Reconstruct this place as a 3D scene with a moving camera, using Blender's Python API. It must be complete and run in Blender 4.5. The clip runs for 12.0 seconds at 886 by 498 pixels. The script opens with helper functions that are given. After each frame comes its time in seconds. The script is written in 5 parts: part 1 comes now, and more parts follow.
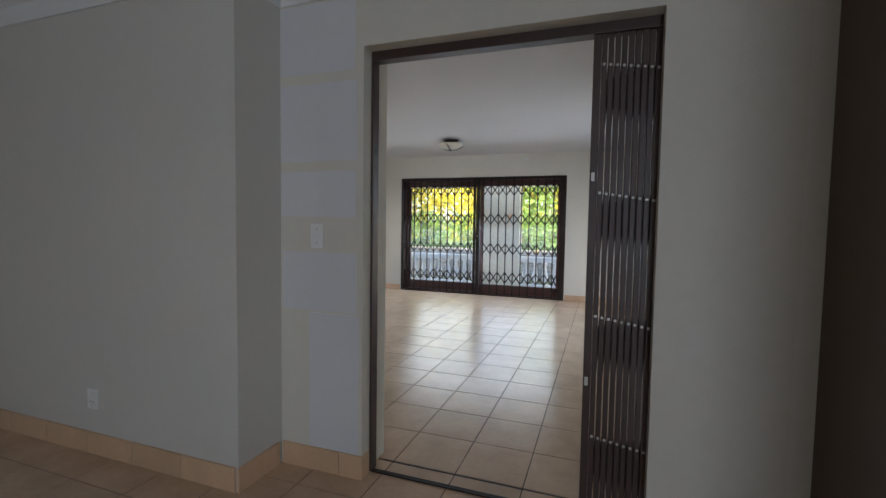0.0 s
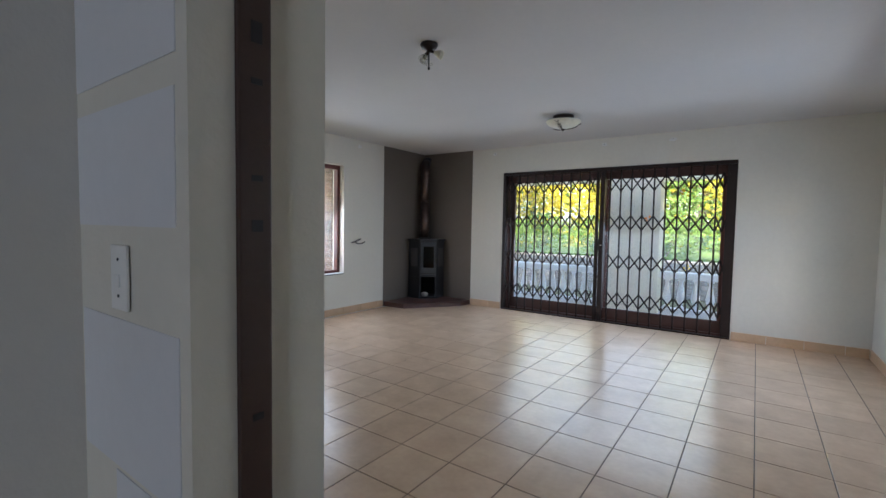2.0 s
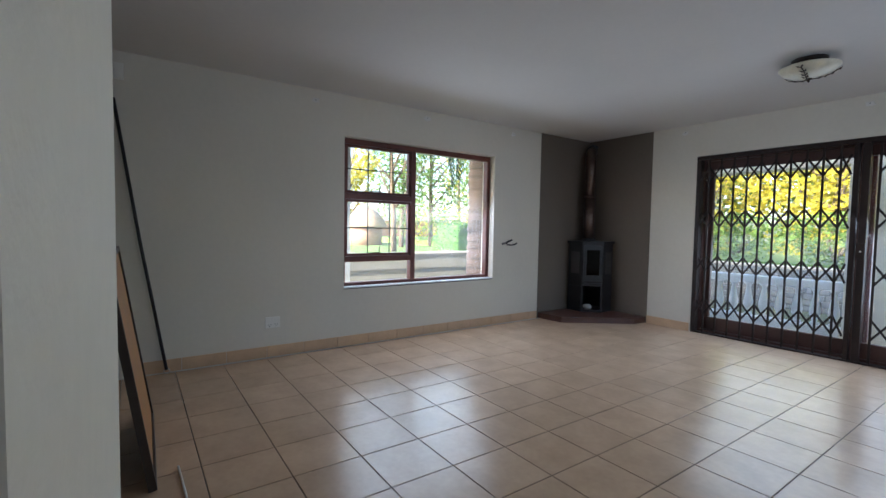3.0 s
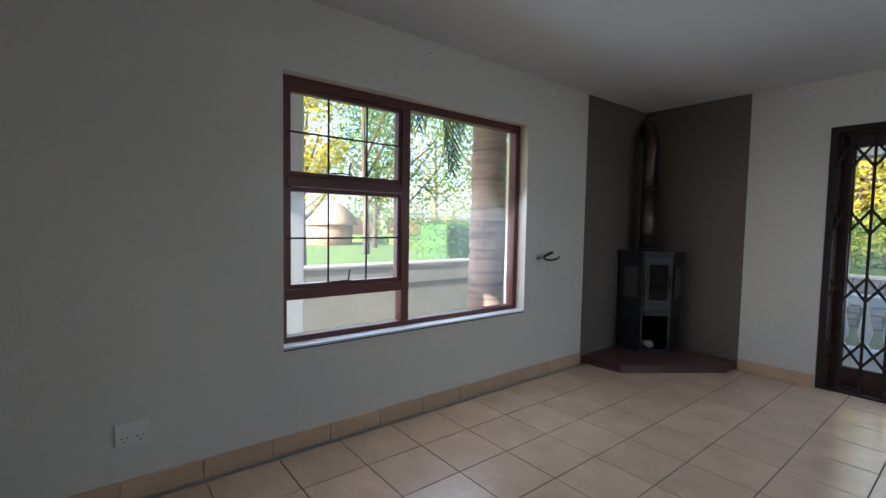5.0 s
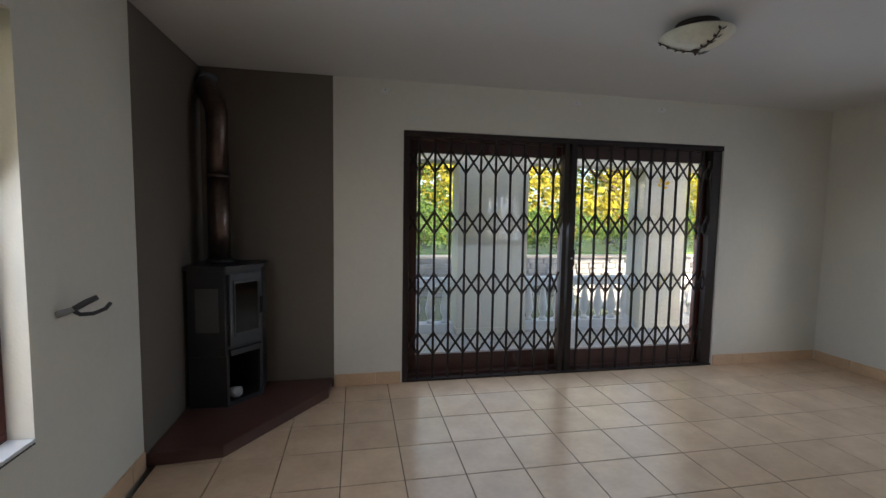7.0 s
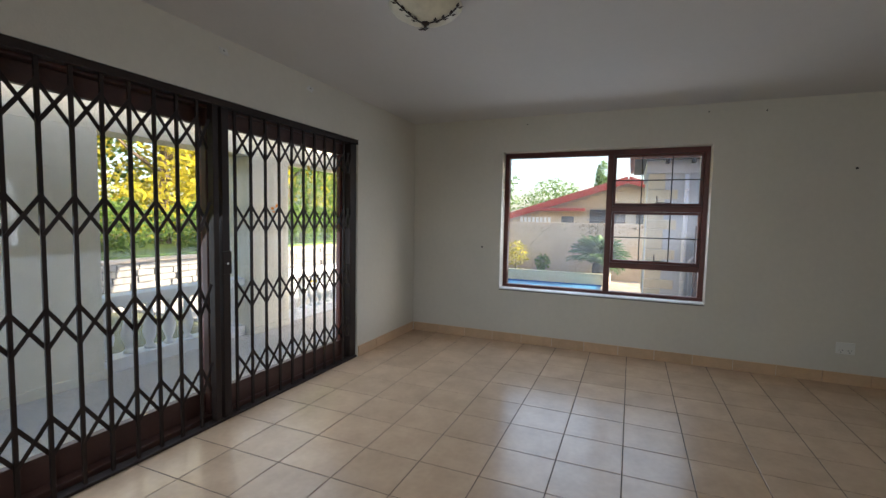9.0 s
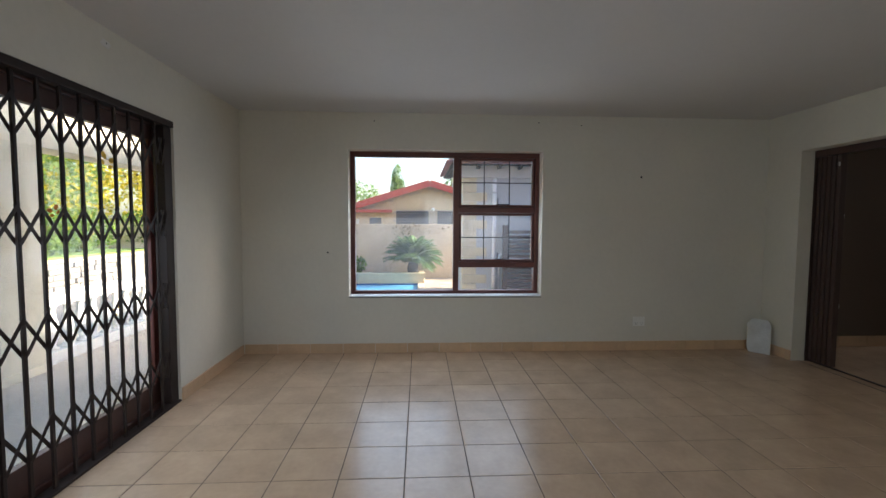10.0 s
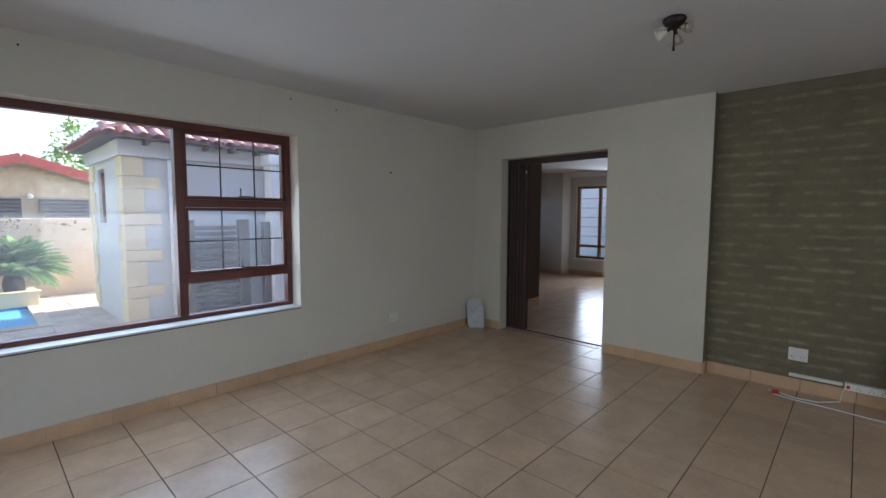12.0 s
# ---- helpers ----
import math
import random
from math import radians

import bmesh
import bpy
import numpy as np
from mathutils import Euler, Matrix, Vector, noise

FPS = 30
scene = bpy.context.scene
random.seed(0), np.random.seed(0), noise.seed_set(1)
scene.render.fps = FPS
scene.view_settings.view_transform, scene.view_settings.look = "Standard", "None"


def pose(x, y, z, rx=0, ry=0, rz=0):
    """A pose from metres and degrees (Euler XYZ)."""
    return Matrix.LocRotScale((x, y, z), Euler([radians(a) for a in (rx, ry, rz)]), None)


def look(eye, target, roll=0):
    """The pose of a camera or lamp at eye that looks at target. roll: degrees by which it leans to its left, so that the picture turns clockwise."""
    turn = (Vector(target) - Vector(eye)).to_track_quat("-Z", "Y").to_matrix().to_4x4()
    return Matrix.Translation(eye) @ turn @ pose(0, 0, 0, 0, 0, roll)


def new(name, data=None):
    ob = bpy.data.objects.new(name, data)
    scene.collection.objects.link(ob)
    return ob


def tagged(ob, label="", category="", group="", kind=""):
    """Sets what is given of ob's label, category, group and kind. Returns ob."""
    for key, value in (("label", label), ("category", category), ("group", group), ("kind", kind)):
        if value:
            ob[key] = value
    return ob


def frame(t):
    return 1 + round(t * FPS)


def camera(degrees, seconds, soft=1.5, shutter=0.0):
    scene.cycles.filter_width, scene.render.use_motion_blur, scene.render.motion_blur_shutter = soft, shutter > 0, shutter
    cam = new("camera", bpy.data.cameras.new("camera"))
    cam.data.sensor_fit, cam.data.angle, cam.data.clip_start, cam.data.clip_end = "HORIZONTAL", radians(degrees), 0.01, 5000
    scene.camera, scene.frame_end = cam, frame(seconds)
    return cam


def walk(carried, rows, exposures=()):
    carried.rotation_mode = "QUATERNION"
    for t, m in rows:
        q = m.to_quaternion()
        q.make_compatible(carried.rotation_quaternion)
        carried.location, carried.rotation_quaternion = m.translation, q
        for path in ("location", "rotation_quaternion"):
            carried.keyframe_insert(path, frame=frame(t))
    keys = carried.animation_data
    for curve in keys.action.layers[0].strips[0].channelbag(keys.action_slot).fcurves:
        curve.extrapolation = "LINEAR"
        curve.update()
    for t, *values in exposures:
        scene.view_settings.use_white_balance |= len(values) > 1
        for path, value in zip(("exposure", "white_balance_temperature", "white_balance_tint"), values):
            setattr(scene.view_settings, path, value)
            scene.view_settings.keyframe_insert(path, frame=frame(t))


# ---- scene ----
cam = camera(89.8, 12.0)
PATH = [
    (0, (-0.098, 0.569, 1.245), (-0.767, 2.45, 1.136), 0.9),
    (0.5, (-0.17, 0.871, 1.246), (-0.771, 2.775, 1.138), 0.8),
    (1, (-0.225, 1.273, 1.278), (-0.891, 3.156, 1.169), 0.8),
    (1.5, (-0.262, 1.702, 1.305), (-1.154, 3.488, 1.194), 1.3),
    (2, (-0.458, 2.093, 1.287), (-1.608, 3.726, 1.179), 1.0),
    (2.5, (-0.7, 2.427, 1.24), (-2.118, 3.834, 1.136), 0.8),
    (3, (-1.015, 2.724, 1.211), (-2.654, 3.866, 1.112), 1.0),
    (3.2, (-1.114, 2.862, 1.228), (-2.826, 3.89, 1.123), 1.0),
    (4.8, (-2.615, 3.542, 1.287), (-4.282, 4.642, 1.173), 1.0),
    (5, (-2.79, 3.621, 1.286), (-4.351, 4.865, 1.172), 1.0),
    (5.5, (-3.234, 3.845, 1.317), (-4.401, 5.464, 1.192), 1.0),
    (6, (-3.609, 4.088, 1.364), (-4.271, 5.97, 1.224), 1.0),
    (6.5, (-3.872, 4.33, 1.38), (-4.007, 6.32, 1.24), 0.9),
    (7, (-4.057, 4.596, 1.425), (-3.674, 6.553, 1.268), 0.9),
    (7.2, (-4.144, 4.72, 1.423), (-3.539, 6.62, 1.27), 1.0),
    (8.8, (-4.31, 5.70, 1.375), (-2.541, 6.624, 1.238), 1.1),
    (9, (-4.297, 5.82, 1.372), (-2.458, 6.596, 1.234), 1.1),
    (9.5, (-4.212, 6.142, 1.39), (-2.243, 6.471, 1.252), 0.8),
    (10, (-4.085, 6.437, 1.372), (-2.09, 6.331, 1.252), 0.3),
    (10.5, (-3.86, 6.70, 1.385), (-1.932, 6.188, 1.254), 0.3),
    (11, (-3.611, 6.985, 1.405), (-1.83, 6.086, 1.266), 0.3),
    (11.5, (-3.32, 7.102, 1.421), (-1.725, 5.905, 1.265), 0.2),
    (12, (-3.078, 7.154, 1.429), (-1.715, 5.699, 1.272), 0.2),
]
EXPOSURES = [
    (0.0, 2.82, 5800, 10),
    (2.0, 2.80, 5500, 10),
    (3.2, 2.52, 5450, 10),
    (5.0, 2.07, 5400, 10),
    (6.0, 1.75, 5600, 10),
    (6.5, 1.76, 5750, 10),
    (7.2, 2.02, 6050, 10),
    (9.0, 2.02, 6200, 10),
    (10.5, 2.14, 6050, 10),
    (12.0, 2.36, 5700, 10),
]
walk(cam, [(t, look(eye, target, roll)) for t, eye, target, roll in PATH], EXPOSURES)


# ---- world, sun, window light, exposure ----
world = bpy.data.worlds.new("sky")
scene.world = world
world.use_nodes = True
wn = world.node_tree.nodes
sky = wn.new("ShaderNodeTexSky")
sky.sky_type = "NISHITA"
sky.sun_disc = False
sky.sun_elevation = radians(20.6)
sky.sun_rotation = radians(174.3)
sky.air_density, sky.dust_density, sky.ozone_density = 1.0, 2.5, 1.0
world.node_tree.links.new(sky.outputs[0], wn["Background"].inputs[0])
wn["Background"].inputs[1].default_value = 0.15

sun_data = bpy.data.lights.new("sun", "SUN")
sun_data.energy, sun_data.angle, sun_data.color = 5.0, radians(0.5), (1.0, 0.86, 0.66)
sun_ob = new("sun", sun_data)
sun_ob.matrix_world = look((2.0, -20, 7.56), (0, 0, 0))


def window_light(name, eye, target, w, h, watts, color):
    data = bpy.data.lights.new(name, "AREA")
    data.shape, data.size, data.size_y, data.energy, data.color = "RECTANGLE", w, h, watts, color
    ob = new(name, data)
    ob.matrix_world = look(eye, target)
    return ob


COOL = (0.80, 0.90, 1.0)
window_light("daylight_sliding_door", (-2.17, 8.47, 1.1), (-2.17, 6.0, -0.9), 2.7, 1.7, 5.8, COOL)
window_light("daylight_west_window", (-5.375, 5.42, 1.35), (-3.0, 5.42, -0.2), 1.8, 1.35, 4.5, (0.90, 0.94, 1.0))
window_light("daylight_east_window", (0.78, 6.16, 1.35), (-2.0, 6.16, -0.3), 1.85, 1.35, 3.5, COOL)
window_light("daylight_hall_window", (1.0, -2.88, 1.30), (-4.2, 0.6, 0.8), 1.5, 1.5, 9.0, (0.88, 0.94, 1.0))


# ---- materials ----
def material(name, color, rough=0.6, metal=0.0, var=0.08, scale=3.0, fine=60.0, bump=0.1, bump_scale=200.0, spec=0.5, rnd=0.0, tint=None, coat=0.0):
    m = bpy.data.materials.new(name)
    m.use_nodes = True
    n, l = m.node_tree.nodes, m.node_tree.links
    b = n["Principled BSDF"]
    b.inputs["Roughness"].default_value, b.inputs["Metallic"].default_value = rough, metal
    b.inputs["Specular IOR Level"].default_value = spec
    b.inputs["Coat Weight"].default_value = coat
    geo = n.new("ShaderNodeNewGeometry")
    a, f = n.new("ShaderNodeTexNoise"), n.new("ShaderNodeTexNoise")
    a.inputs["Scale"].default_value, f.inputs["Scale"].default_value = scale, fine
    a.inputs["Detail"].default_value, f.inputs["Detail"].default_value = 5, 4
    for t in (a, f):
        l.new(geo.outputs["Position"], t.inputs["Vector"])
    add = n.new("ShaderNodeMath")
    add.operation = "MULTIPLY_ADD"
    add.inputs[1].default_value = 0.45
    l.new(f.outputs["Fac"], add.inputs[0])
    l.new(a.outputs["Fac"], add.inputs[2])
    ramp = n.new("ShaderNodeMapRange")
    ramp.inputs["From Min"].default_value, ramp.inputs["From Max"].default_value = 0.4, 1.05
    l.new(add.outputs[0], ramp.inputs["Value"])
    mix = n.new("ShaderNodeMix")
    mix.data_type = "RGBA"
    dark = tint or [c * (1 - 2 * var) for c in color]
    mix.inputs[6].default_value = (*dark, 1)
    mix.inputs[7].default_value = (*[min(1, c * (1 + var)) for c in color], 1)
    l.new(ramp.outputs[0], mix.inputs[0])
    out = mix.outputs[2]
    if rnd:
        info = n.new("ShaderNodeObjectInfo")
        hsv = n.new("ShaderNodeHueSaturation")
        r = n.new("ShaderNodeMapRange")
        r.inputs["To Min"].default_value, r.inputs["To Max"].default_value = 1 - rnd, 1 + rnd
        l.new(info.outputs["Random"], r.inputs["Value"])
        l.new(r.outputs[0], hsv.inputs["Value"])
        l.new(out, hsv.inputs["Color"])
        out = hsv.outputs[0]
    l.new(out, b.inputs["Base Color"])
    rr = n.new("ShaderNodeMapRange")
    rr.inputs["To Min"].default_value, rr.inputs["To Max"].default_value = rough * 0.85, min(1, rough * 1.15)
    l.new(a.outputs["Fac"], rr.inputs["Value"])
    l.new(rr.outputs[0], b.inputs["Roughness"])
    if bump:
        bt = n.new("ShaderNodeTexNoise")
        bt.inputs["Scale"].default_value, bt.inputs["Detail"].default_value = bump_scale, 4
        l.new(geo.outputs["Position"], bt.inputs["Vector"])
        bn = n.new("ShaderNodeBump")
        bn.inputs["Strength"].default_value, bn.inputs["Distance"].default_value = bump, 0.01
        l.new(bt.outputs["Fac"], bn.inputs["Height"])
        l.new(bn.outputs[0], b.inputs["Normal"])
    return m


def glass_material(name, tint=(1, 1, 1), gloss=1.0, dust_haze=0.0):
    m = bpy.data.materials.new(name)
    m.use_nodes = True
    n, l = m.node_tree.nodes, m.node_tree.links
    n.remove(n["Principled BSDF"])
    tr, gl, mx, lw, pw_, ma = (n.new("ShaderNode" + k) for k in ("BsdfTransparent", "BsdfGlossy", "MixShader", "LayerWeight", "Math", "Math"))
    tr.inputs[0].default_value = (*tint, 1)
    gl.inputs["Roughness"].default_value = 0.02
    gl.inputs["Color"].default_value = (gloss, gloss, gloss, 1)
    lw.inputs["Blend"].default_value = 0.5
    pw_.operation, pw_.inputs[1].default_value = "POWER", 4.5
    ma.operation, ma.inputs[1].default_value, ma.inputs[2].default_value = "MULTIPLY_ADD", 0.8, 0.022
    l.new(lw.outputs["Facing"], pw_.inputs[0])
    l.new(pw_.outputs[0], ma.inputs[0])
    l.new(ma.outputs[0], mx.inputs[0])
    l.new(tr.outputs[0], mx.inputs[1])
    l.new(gl.outputs[0], mx.inputs[2])
    out = mx.outputs[0]
    # translucent dust film, which also stands in for the hazy glow of the view
    if dust_haze:
        tl, mix2 = n.new("ShaderNodeBsdfTranslucent"), n.new("ShaderNodeMixShader")
        geo, nz, mr = n.new("ShaderNodeNewGeometry"), n.new("ShaderNodeTexNoise"), n.new("ShaderNodeMapRange")
        nz.inputs["Scale"].default_value, nz.inputs["Detail"].default_value = 2.5, 6
        mr.inputs["To Min"].default_value, mr.inputs["To Max"].default_value = dust_haze * 0.5, dust_haze * 1.5
        tl.inputs[0].default_value = (0.85, 0.87, 0.9, 1)
        l.new(geo.outputs["Position"], nz.inputs["Vector"])
        l.new(nz.outputs["Fac"], mr.inputs["Value"])
        l.new(mr.outputs[0], mix2.inputs[0])
        l.new(out, mix2.inputs[1])
        l.new(tl.outputs[0], mix2.inputs[2])
        out = mix2.outputs[0]
    l.new(out, n["Material Output"].inputs[0])
    return m


WALL = material("cream_wall_paint", (0.68, 0.65, 0.575), 0.75, var=0.04, scale=1.2, fine=25, bump=0.12, bump_scale=90)
HALL = material("hall_wall_paint", (0.61, 0.585, 0.53), 0.7, var=0.03, scale=1.0, fine=25, bump=0.1, bump_scale=90)
CREAM = material("yellow_cream_paint", (0.665, 0.63, 0.54), 0.75, var=0.04, scale=1.2, fine=25, bump=0.12, bump_scale=90)
PATCH = material("primer_patch_paint", (0.66, 0.655, 0.655), 0.75, var=0.03, scale=2, fine=30, bump=0.1, bump_scale=90)
CEIL = material("ceiling_paint", (0.62, 0.61, 0.60), 0.85, var=0.03, scale=0.8, fine=30, bump=0.05, bump_scale=120)
CORNICE = material("cornice_plaster", (0.76, 0.76, 0.75), 0.7, var=0.02, bump=0.04)
TAUPE = material("taupe_wall_paint", (0.15, 0.125, 0.10), 0.75, var=0.06, scale=2, fine=25, bump=0.12, bump_scale=90)
BROWNWALL = material("brown_wall_paint", (0.12, 0.085, 0.06), 0.7, var=0.06, scale=2, bump=0.1, bump_scale=90)
GREEN = material("olive_brick_paint", (0.18, 0.152, 0.09), 0.62, var=0.12, scale=6, fine=45, bump=0.5, bump_scale=70, rnd=0.04)
# paler streaks along the courses of the olive paint, standing in for highlights
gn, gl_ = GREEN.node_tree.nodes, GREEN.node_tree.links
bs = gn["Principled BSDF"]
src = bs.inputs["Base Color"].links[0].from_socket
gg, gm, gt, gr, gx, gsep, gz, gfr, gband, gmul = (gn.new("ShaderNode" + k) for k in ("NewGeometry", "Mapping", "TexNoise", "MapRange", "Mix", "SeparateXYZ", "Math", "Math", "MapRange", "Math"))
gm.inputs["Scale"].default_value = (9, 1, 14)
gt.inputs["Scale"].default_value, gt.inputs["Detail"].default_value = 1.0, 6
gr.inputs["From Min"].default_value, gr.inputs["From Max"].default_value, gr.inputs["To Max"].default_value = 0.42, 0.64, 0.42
# each course is paler along its middle, a highlight painted onto the brick relief
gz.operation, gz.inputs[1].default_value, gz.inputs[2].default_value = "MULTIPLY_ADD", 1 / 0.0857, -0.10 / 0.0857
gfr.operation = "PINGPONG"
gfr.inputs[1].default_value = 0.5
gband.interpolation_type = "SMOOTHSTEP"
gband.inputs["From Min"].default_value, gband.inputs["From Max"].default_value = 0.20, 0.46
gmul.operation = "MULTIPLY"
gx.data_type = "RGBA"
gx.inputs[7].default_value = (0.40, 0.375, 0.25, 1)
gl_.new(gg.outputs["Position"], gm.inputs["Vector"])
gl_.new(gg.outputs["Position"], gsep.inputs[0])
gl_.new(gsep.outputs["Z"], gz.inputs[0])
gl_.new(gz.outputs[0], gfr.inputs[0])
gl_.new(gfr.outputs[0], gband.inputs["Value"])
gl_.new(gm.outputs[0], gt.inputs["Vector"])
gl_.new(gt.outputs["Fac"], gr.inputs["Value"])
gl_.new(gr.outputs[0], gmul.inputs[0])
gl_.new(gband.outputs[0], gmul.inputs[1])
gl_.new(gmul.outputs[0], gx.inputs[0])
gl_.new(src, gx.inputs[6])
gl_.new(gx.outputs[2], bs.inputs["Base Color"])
GREENJOINT = material("olive_mortar_paint", (0.19, 0.16, 0.096), 0.7, var=0.1, scale=6, bump=0.4, bump_scale=80)
TILE = material("beige_floor_tile", (0.58, 0.41, 0.275), 0.24, var=0.09, scale=5, fine=30, bump=0.025, bump_scale=25, rnd=0.05)
GROUT = material("dark_grout", (0.04, 0.03, 0.024), 0.85, var=0.15, scale=8, bump=0.2)
SKIRT = material("skirting_tile_glaze", (0.62, 0.42, 0.26), 0.35, var=0.08, scale=6, fine=40, bump=0.03, rnd=0.06)
MAHOG = material("mahogany_varnish", (0.12, 0.030, 0.022), 0.38, var=0.2, scale=4, fine=50, bump=0.08, bump_scale=120)
DARKWOOD = material("dark_stained_timber", (0.07, 0.028, 0.020), 0.45, var=0.2, scale=4, fine=50, bump=0.08, bump_scale=120)
STEEL = material("brown_enamelled_steel", (0.060, 0.034, 0.026), 0.45, var=0.12, scale=8, fine=90, bump=0.04)
STEELDARK = material("dark_enamelled_steel", (0.028, 0.018, 0.015), 0.5, spec=0.25, var=0.12, scale=8, fine=90, bump=0.04)
BLACKIRON = material("black_iron", (0.022, 0.022, 0.024), 0.5, var=0.2, scale=9, fine=90, bump=0.08)
RIVET = material("zinc_rivet", (0.62, 0.60, 0.56), 0.4, metal=0.6, bump=0)
SILL = material("white_sill_paint", (0.74, 0.75, 0.77), 0.42, var=0.05, scale=5, bump=0.04)
PLASTIC = material("white_plastic", (0.78, 0.77, 0.73), 0.35, var=0.03, bump=0)
BLACKP = material("black_plastic", (0.015, 0.015, 0.016), 0.45, var=0.1, bump=0)
GLASS = glass_material("window_glass", dust_haze=0.038)


# ---- builders ----
def add_box(bm, x0, y0, z0, x1, y1, z1, bevel=0.0, m=None):
    vs = [bm.verts.new(v) for v in ((x0, y0, z0), (x1, y0, z0), (x1, y1, z0), (x0, y1, z0), (x0, y0, z1), (x1, y0, z1), (x1, y1, z1), (x0, y1, z1))]
    fs = [bm.faces.new([vs[i] for i in q]) for q in ((3, 2, 1, 0), (4, 5, 6, 7), (0, 1, 5, 4), (1, 2, 6, 5), (2, 3, 7, 6), (3, 0, 4, 7))]
    made = vs
    if bevel:
        es = list({e for f in fs for e in f.edges})
        r = bmesh.ops.bevel(bm, geom=es, offset=bevel, segments=2, affect="EDGES", profile=0.6)
        made = list({v for f in r["faces"] for v in f.verts} | {v for v in vs if v.is_valid})
    if m is not None:
        bmesh.ops.transform(bm, matrix=m, verts=made)
    return made


def box(x0, y0, z0, x1, y1, z1, bevel=0.0, m=None):
    bm = bmesh.new()
    add_box(bm, x0, y0, z0, x1, y1, z1, bevel, m)
    return bm


def add_tube(bm, pts, radius, seg=8, caps=True):
    """A round bar along points; radius is a number or a list."""
    rings, n = [], len(pts)
    pts = [Vector(p) for p in pts]
    for i, p in enumerate(pts):
        d = (pts[min(i + 1, n - 1)] - pts[max(i - 1, 0)]).normalized()
        q = d.to_track_quat("Z", "Y").to_matrix()
        r = radius[i] if isinstance(radius, (list, tuple)) else radius
        rings.append([bm.verts.new(p + q @ Vector((r * math.cos(k * math.tau / seg), r * math.sin(k * math.tau / seg), 0))) for k in range(seg)])
    for a, b in zip(rings, rings[1:]):
        for k in range(seg):
            f = bm.faces.new((a[k], a[(k + 1) % seg], b[(k + 1) % seg], b[k]))
            f.smooth = True
    if caps:
        bm.faces.new(rings[0][::-1]), bm.faces.new(rings[-1])


def tube(pts, radius, seg=8):
    bm = bmesh.new()
    add_tube(bm, pts, radius, seg)
    return bm


def lathe(profile, seg=24, cx=0, cy=0):
    """A turned body from (radius, height) pairs."""
    bm = bmesh.new()
    rings = []
    for r, z in profile:
        rings.append([bm.verts.new((cx + r * math.cos(k * math.tau / seg), cy + r * math.sin(k * math.tau / seg), z)) for k in range(seg)])
    for a, b in zip(rings, rings[1:]):
        for k in range(seg):
            f = bm.faces.new((a[k], a[(k + 1) % seg], b[(k + 1) % seg], b[k]))
            f.smooth = True
    bm.faces.new(rings[0][::-1]), bm.faces.new(rings[-1])
    return bm


def mesh_of(name, bm, mat):
    bmesh.ops.recalc_face_normals(bm, faces=bm.faces)
    me = bpy.data.meshes.new(name)
    bm.to_mesh(me)
    bm.free()
    me.materials.append(mat)
    return me


def part(name, bm, mat, parent=None, label="", at=None):
    ob = new(name, mesh_of(name, bm, mat))
    if at is not None:
        ob.matrix_basis = at
    if parent is not None:
        ob.parent = parent
    if label:
        ob["label"] = label
    return ob


def piece(name, me, parent, loc):
    ob = new(name, me)
    ob.location = loc
    ob.parent = parent
    return ob


def thing(name, label, category, at=(0, 0, 0), group="", rz=0):
    ob = new(name)
    ob.empty_display_size = 0.1
    ob.matrix_basis = pose(*at, 0, 0, rz)
    return tagged(ob, label, category, group)


def structure(name, bm, mat, label="", category=""):
    return tagged(part(name, bm, mat), label, category or name.split("_")[0], kind="structure")


def wall_boxes(bm, axis, c0, c1, u0, u1, z0, z1, holes=()):
    """A wall of thickness c0..c1 across the axis, with openings (ua, ub, za, zb) that go through."""
    def put(a, b, za, zb):
        if b - a > 1e-4 and zb - za > 1e-4:
            if axis == "x":
                add_box(bm, c0, a, za, c1, b, zb)
            else:
                add_box(bm, a, c0, za, b, c1, zb)
    at = u0
    for ua, ub, za, zb in sorted(holes):
        put(at, ua, z0, z1)
        put(ua, ub, z0, za)
        put(ua, ub, zb, z1)
        at = ub
    put(at, u1, z0, z1)


# ---- large structure ----
XW, XE, YN, YS, YH = -5.20, 0.55, 8.25, 2.695, 2.422
YG = 2.60
CZ = 2.485
HX0, HX1, HY0, HCZ = -4.2, 2.75, -2.75, 2.40

bm = bmesh.new()
wall_boxes(bm, "x", XW - 0.23, XW, 2.13, YN + 0.23, -0.3, CZ + 0.1, [(4.44, 6.40, 0.57, 2.09)])
structure("wall_west", bm, WALL, "cream painted plaster wall with a timber window", "wall")
bm = bmesh.new()
wall_boxes(bm, "y", YN, YN + 0.23, XW, XE + 0.23, -0.3, CZ + 0.1, [(-3.68, -0.665, -0.3, 2.10)])
structure("wall_north", bm, WALL, "cream painted plaster wall around the sliding door", "wall")
bm = bmesh.new()
wall_boxes(bm, "x", XE, XE + 0.23, YH, YN, -0.3, CZ + 0.1, [(5.145, 7.168, 0.58, 2.115)])
structure("wall_east", bm, WALL, "cream painted plaster wall with a timber window", "wall")
bm = bmesh.new()
wall_boxes(bm, "y", 2.496, YS, -2.11, XE, -0.3, CZ + 0.1, [(-1.178, 0.13, -0.3, 2.09)])
wall_boxes(bm, "y", YH, 2.496, -2.11, XE, -0.3, CZ + 0.1, [(-1.160, 0.10, -0.3, 2.064)])
structure("wall_south", bm, CREAM, "cream painted plaster wall with an open doorway", "wall")
bm = bmesh.new()
wall_boxes(bm, "y", 2.30, YG, XW, -2.11, -0.3, CZ + 0.1)
